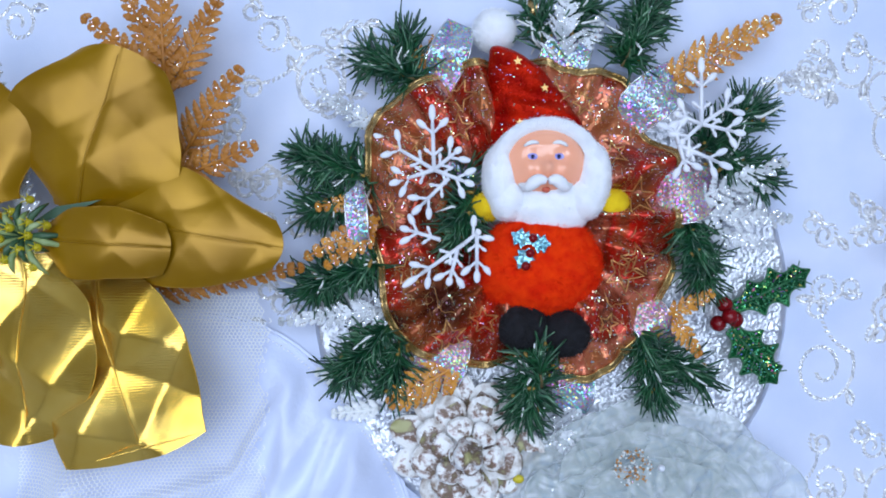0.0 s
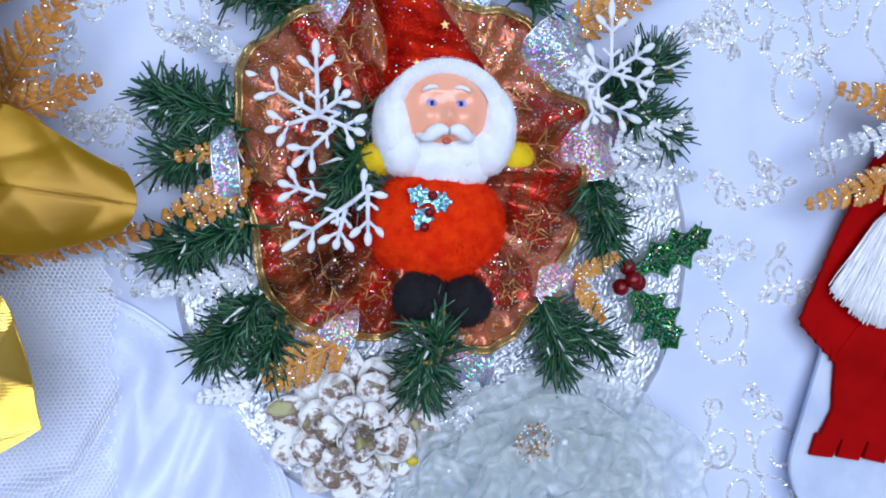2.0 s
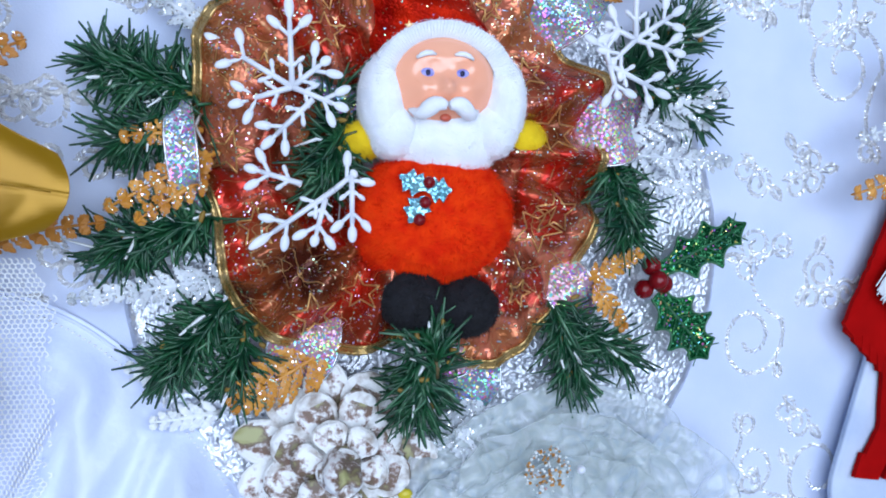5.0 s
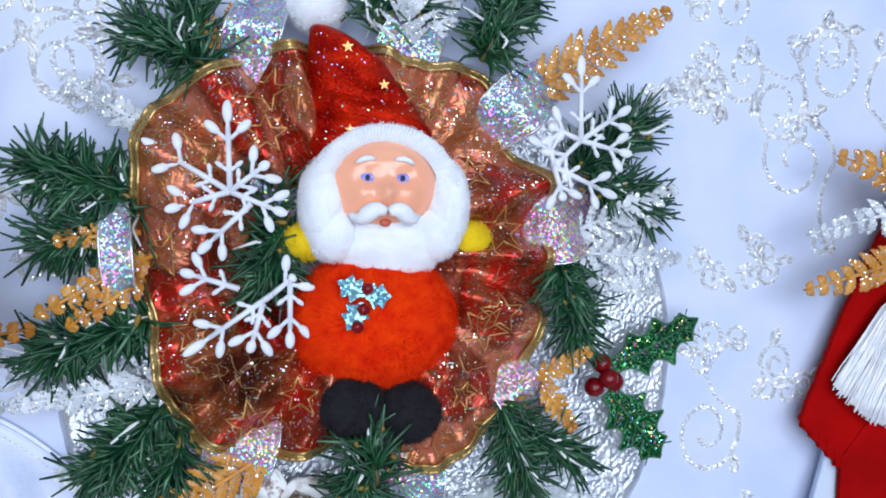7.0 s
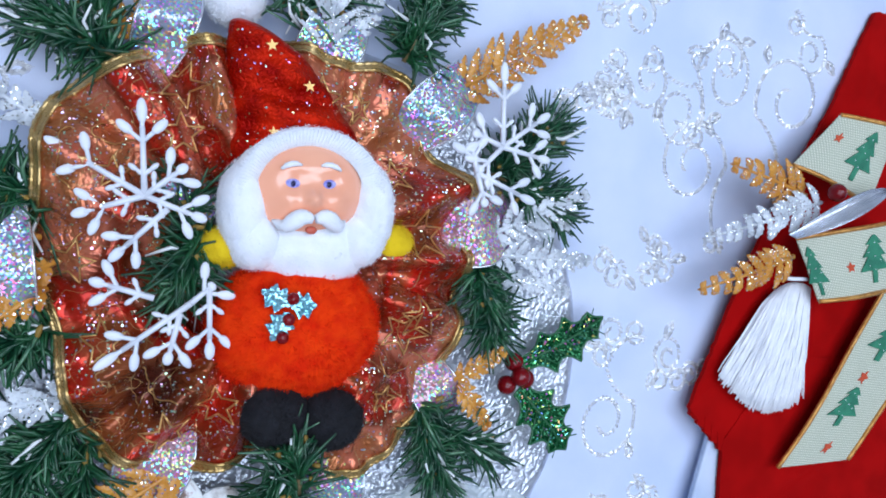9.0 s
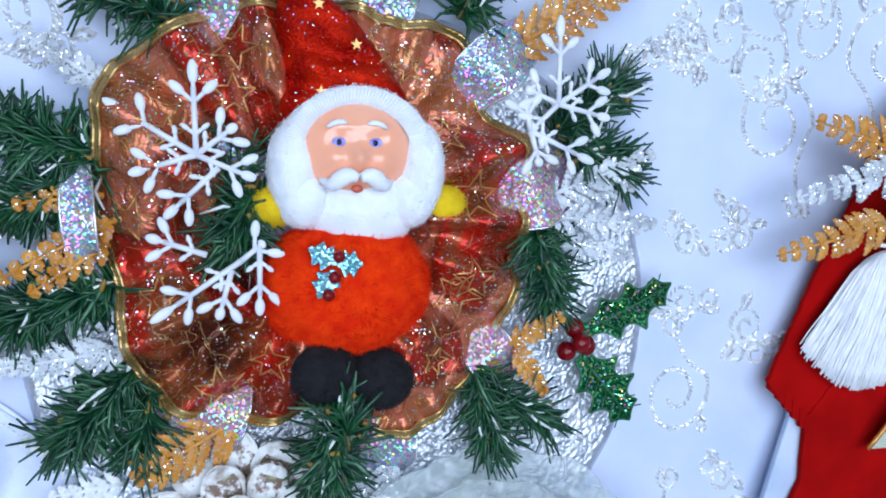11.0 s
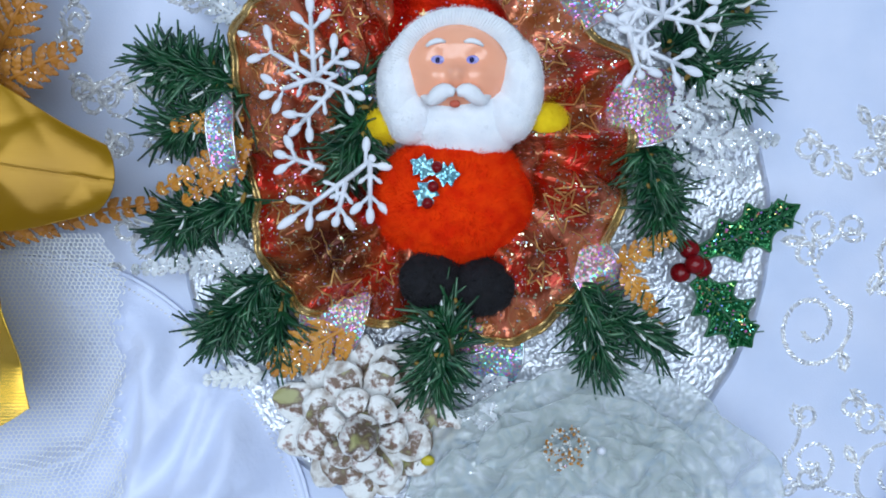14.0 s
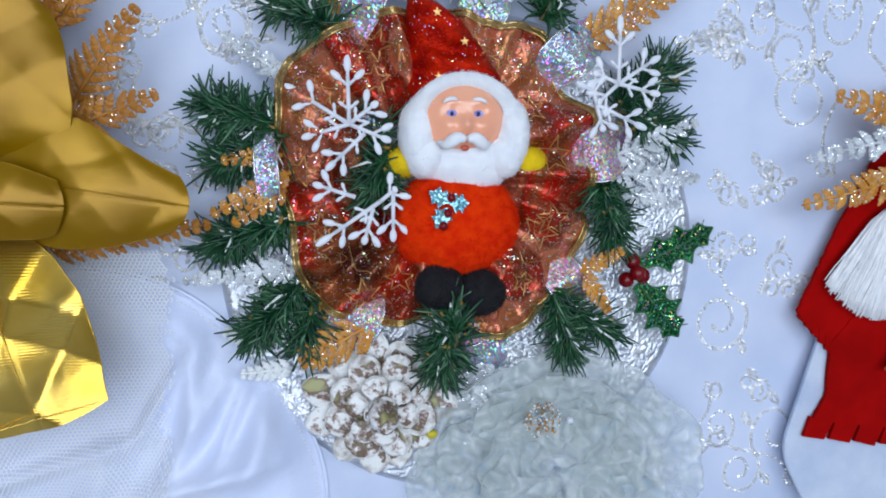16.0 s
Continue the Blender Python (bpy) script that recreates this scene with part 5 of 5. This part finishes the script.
felt_tail("back_tail", [(0.1765, -0.0655), (0.1985, -0.0186), (0.2110, 0.0050), (0.2356, 0.0475), (0.2550, 0.0743), (0.2830, 0.1260), (0.3400, 0.1260), (0.3400, -0.0300), (0.2400, -0.0880), (0.1970, -0.0880), (0.1850, -0.0760)], 0.0066, 0.0, 1)
felt_tail("front_tail", [(0.1960, -0.0830), (0.1950, -0.1120), (0.1880, -0.1245), (0.2400, -0.1315), (0.3400, -0.1415), (0.3400, -0.0500), (0.2300, -0.0450)], 0.0074, 0.0, 2)
for i in range(8):
    x0 = 0.1868 + 0.0150 * i
    y0 = -0.1230 - 0.0018 * i
    flat_piece("fringe_strip", [(x0, y0), (x0 + 0.0140, y0 - 0.0018), (x0 + 0.0085, y0 - 0.0125 - 0.0006 * (i % 3)), (x0 - 0.0036, y0 - 0.0105)], 0.0072, 0.0024, FELT, scarf)
for i in range(5):
    k = i / 5
    x0, y0 = 0.1780 + 0.0180 * k, -0.0650 - 0.0190 * k
    flat_piece("fringe_strip", [(x0 + 0.0005, y0 + 0.0020), (x0 + 0.0060, y0 - 0.0020), (x0 + 0.0040, y0 - 0.0075), (x0 - 0.0005 + 0.002 * k, y0 - 0.0040 - 0.003 * k)], 0.0063 + 0.0003 * i, 0.0022, FELT, scarf)

tassel = thing("tassel", "white wool tassel hanging over the red felt", "tassel", "", 0.214, -0.008, 0.018)
rnd = random.Random(23)
b = Build()
for i in range(760):
    k = rnd.uniform(-1, 1)
    ex, ey = 0.2140 + 0.0215 * k + rnd.uniform(-1, 1) * 0.0050, -0.0655 + 0.0105 * (k - 0.35) ** 2 - rnd.uniform(0, 0.005)
    mx, my = 0.2150 + 0.0170 * k, -0.026 + rnd.uniform(-1, 1) * 0.002
    h = 0.0160 + 0.006 * math.sqrt(max(0, 1 - k * k)) * rnd.uniform(0.2, 1)
    tx, ty = 0.2300 + 0.011 * k, -0.008 - 0.004 * k * k
    pts = []
    for f in (0, 0.15, 0.35, 0.6, 0.85, 1.0):
        g = f ** 0.75
        pts.append((tx + (ex - tx) * g + 0.0012 * math.sin(6 * f + 40 * k) * f, ty + (ey - ty) * f, 0.0135 + (h - 0.0150) * math.sin(math.pi * (0.25 + 0.72 * f))))
    b.tube(pts, 0.00036, 0, 4)
part("threads", b, WOOL, tassel)
b = Build()
b.tube([(0.2160, -0.0050, 0.019), (0.2230, -0.0056, 0.022), (0.2310, -0.0058, 0.022)], 0.0009, 0, 6)
part("tie", b, WOOL, tassel)


# ---- printed bow ----
bow = thing("ribbon_bow", "cream woven ribbon bow printed with green trees and red stars", "bow", "", 0.235, 0.02, 0.02)


def ribbon_quad(p00, p10, p11, p01, arch, z0):
    """A band between two edges; p00 to p10 is one woven edge, p01 to p11 the other."""
    def fn(u, v, h=0.0):
        x = (1 - v) * ((1 - u) * p00[0] + u * p10[0]) + v * ((1 - u) * p01[0] + u * p11[0])
        y = (1 - v) * ((1 - u) * p00[1] + u * p10[1]) + v * ((1 - u) * p01[1] + u * p11[1])
        z = (1 - v) * ((1 - u) * p00[2] + u * p10[2]) + v * ((1 - u) * p01[2] + u * p11[2])
        return x, y, z0 + z + arch * math.sin(math.pi * (0.15 + 0.7 * u)) + 0.0008 * math.sin(7 * u + 2 * v) + h

    b = Build()
    b.grid(lambda u, v: fn(u, v, 0.0003), 30, 14)
    b.grid(lambda u, v: fn(1 - u, v, -0.0003), 30, 14)
    band = part("band", b, BURLAP, bow)
    for v in (0.0, 1.0):
        b = Build()
        b.tube([fn(k / 30, v, 0.0004) for k in range(31)], 0.0011, 0, 6)
        part("copper_edge", b, COPPER_TRIM, band)
    return fn, band


def tree_print(fn, band, u0, v0, su, sv, along=False):
    def at(w, h, lift):
        if along:
            return fn(u0 + su * (0.5 - h), v0 + sv * w * 0.5, lift)
        return fn(u0 + su * w * 0.5, v0 + sv * (0.5 - h), lift)

    b = Build()
    tiers = [(0.0, 0.06), (0.18, 0.42), (0.18, 0.20), (0.42, 0.62), (0.42, 0.34), (0.70, 0.85), (0.70, 0.14), (0.95, 0.14)]
    o = [(w, h) for h, w in tiers]
    pts = [(-w, h) for w, h in o] + [(w, h) for w, h in reversed(o)]
    n = len(pts)
    for w, h in pts:
        b.v.append(at(w, h, 0.0006))
    for w, h in pts:
        b.v.append(at(w, h, 0.0010))
    half = n // 2
    for i in range(half - 1):
        a0, a1, c0, c1 = n + i, n + i + 1, n + n - 1 - i, n + n - 2 - i
        b.f.append((a0, a1, c1, c0))
        b.m.append(0)
        b.s.append(False)
    for i in range(n):
        j = (i + 1) % n
        b.f.append((i, j, n + j, n + i))
        b.m.append(0)
        b.s.append(False)
    for k in range(9):
        q = at(0.36 * math.sin(k * 2.1), 0.15 + 0.09 * k, 0.0011)
        b.ball(q, 0.00032, 1, 6, 4)
    part("printed_tree", b, [PRINT_GREEN, FROST], band)


def star_print(fn, band, u0, v0, r, ru):
    b = Build()
    o = star_outline(5, 1.0, 0.5, 0.3)
    c = fn(u0, v0, 0.0009)
    b.v.append(c)
    for x, y in o:
        b.v.append(fn(u0 + x * r * ru, v0 + y * r, 0.0006))
    for i in range(10):
        b.f.append((0, 1 + i, 1 + (i + 1) % 10))
        b.m.append(0)
        b.s.append(False)
    part("printed_star", b, PRINT_RED, band)


fn, band = ribbon_quad((0.2200, 0.0470, 0.0), (0.2620, 0.0290, 0.006), (0.2790, 0.0660, 0.006), (0.2480, 0.0715, 0.0), 0.008, 0.017)
tree_print(fn, band, 0.60, 0.48, 0.46, 0.75)
star_print(fn, band, 0.18, 0.62, 0.09, 0.7)
fn, band = ribbon_quad((0.2360, -0.0160, 0.0), (0.2830, -0.0100, 0.004), (0.2830, 0.0230, 0.004), (0.2195, 0.0135, 0.0), 0.008, 0.021)
tree_print(fn, band, 0.64, 0.50, 0.40, 0.75)
star_print(fn, band, 0.38, 0.45, 0.09, 0.6)
tree_print(fn, band, 0.05, 0.45, 0.20, 0.8)
fn, band = ribbon_quad((0.2240, -0.0965, 0.0), (0.2880, -0.0100, 0.002), (0.3280, -0.0280, 0.002), (0.2690, -0.0970, 0.0), 0.004, 0.0140)
tree_print(fn, band, 0.34, 0.42, 0.24, 0.55, True)
tree_print(fn, band, 0.74, 0.45, 0.26, 0.60, True)
star_print(fn, band, 0.52, 0.42, 0.08, 0.55)
star_print(fn, band, 0.10, 0.52, 0.08, 0.55)
b = Build()


def silver_loop(u, v):
    x = 0.2090 + 0.062 * u
    y = 0.0150 + 0.022 * math.sin(1.5 * u) + (v - 0.5) * 0.0100 * math.sin(math.pi * min(1, 0.1 + u))
    return x, y, 0.034 + 0.008 * math.sin(math.pi * u) + 0.002 * math.cos(5 * v)


b.grid(silver_loop, 30, 10)
b.grid(lambda u, v: tuple(Vector(silver_loop(1 - u, v)) - Vector((0, 0, 0.0006))), 30, 10)
part("silver_loop", b, SILVER_RIBBON, bow, "narrow shiny silver ribbon loop")
berry = thing("berry", "glossy dark red berry on the ribbon bow", "berry", "", 0.2330, 0.0340, 0.032)
b = Build()
b.ball((0.2330, 0.0345, 0.0350), 0.0042, 0, 22, 16)
part("bead", b, RED_BEAD, berry)
for n, (bx, by, tx, ty, w, pr, mat, lab) in enumerate(((0.226, 0.0330, 0.1830, 0.0460, 0.015, 9, GOLD_GLITTER, gold_label), (0.220, 0.0050, 0.1675, -0.0095, 0.013, 11, GOLD_GLITTER, gold_label), (0.232, 0.0300, 0.1640, 0.0130, 0.013, 14, SILVER_GLITTER, silver_label))):
    frond("fern_spray", lab, (bx, by), (tx, ty), w, pr, 0.024 + 0.003 * (n == 2), 0.022 + 0.006 * (n == 2), mat, GT if n < 2 else ST, seed=50 + n)
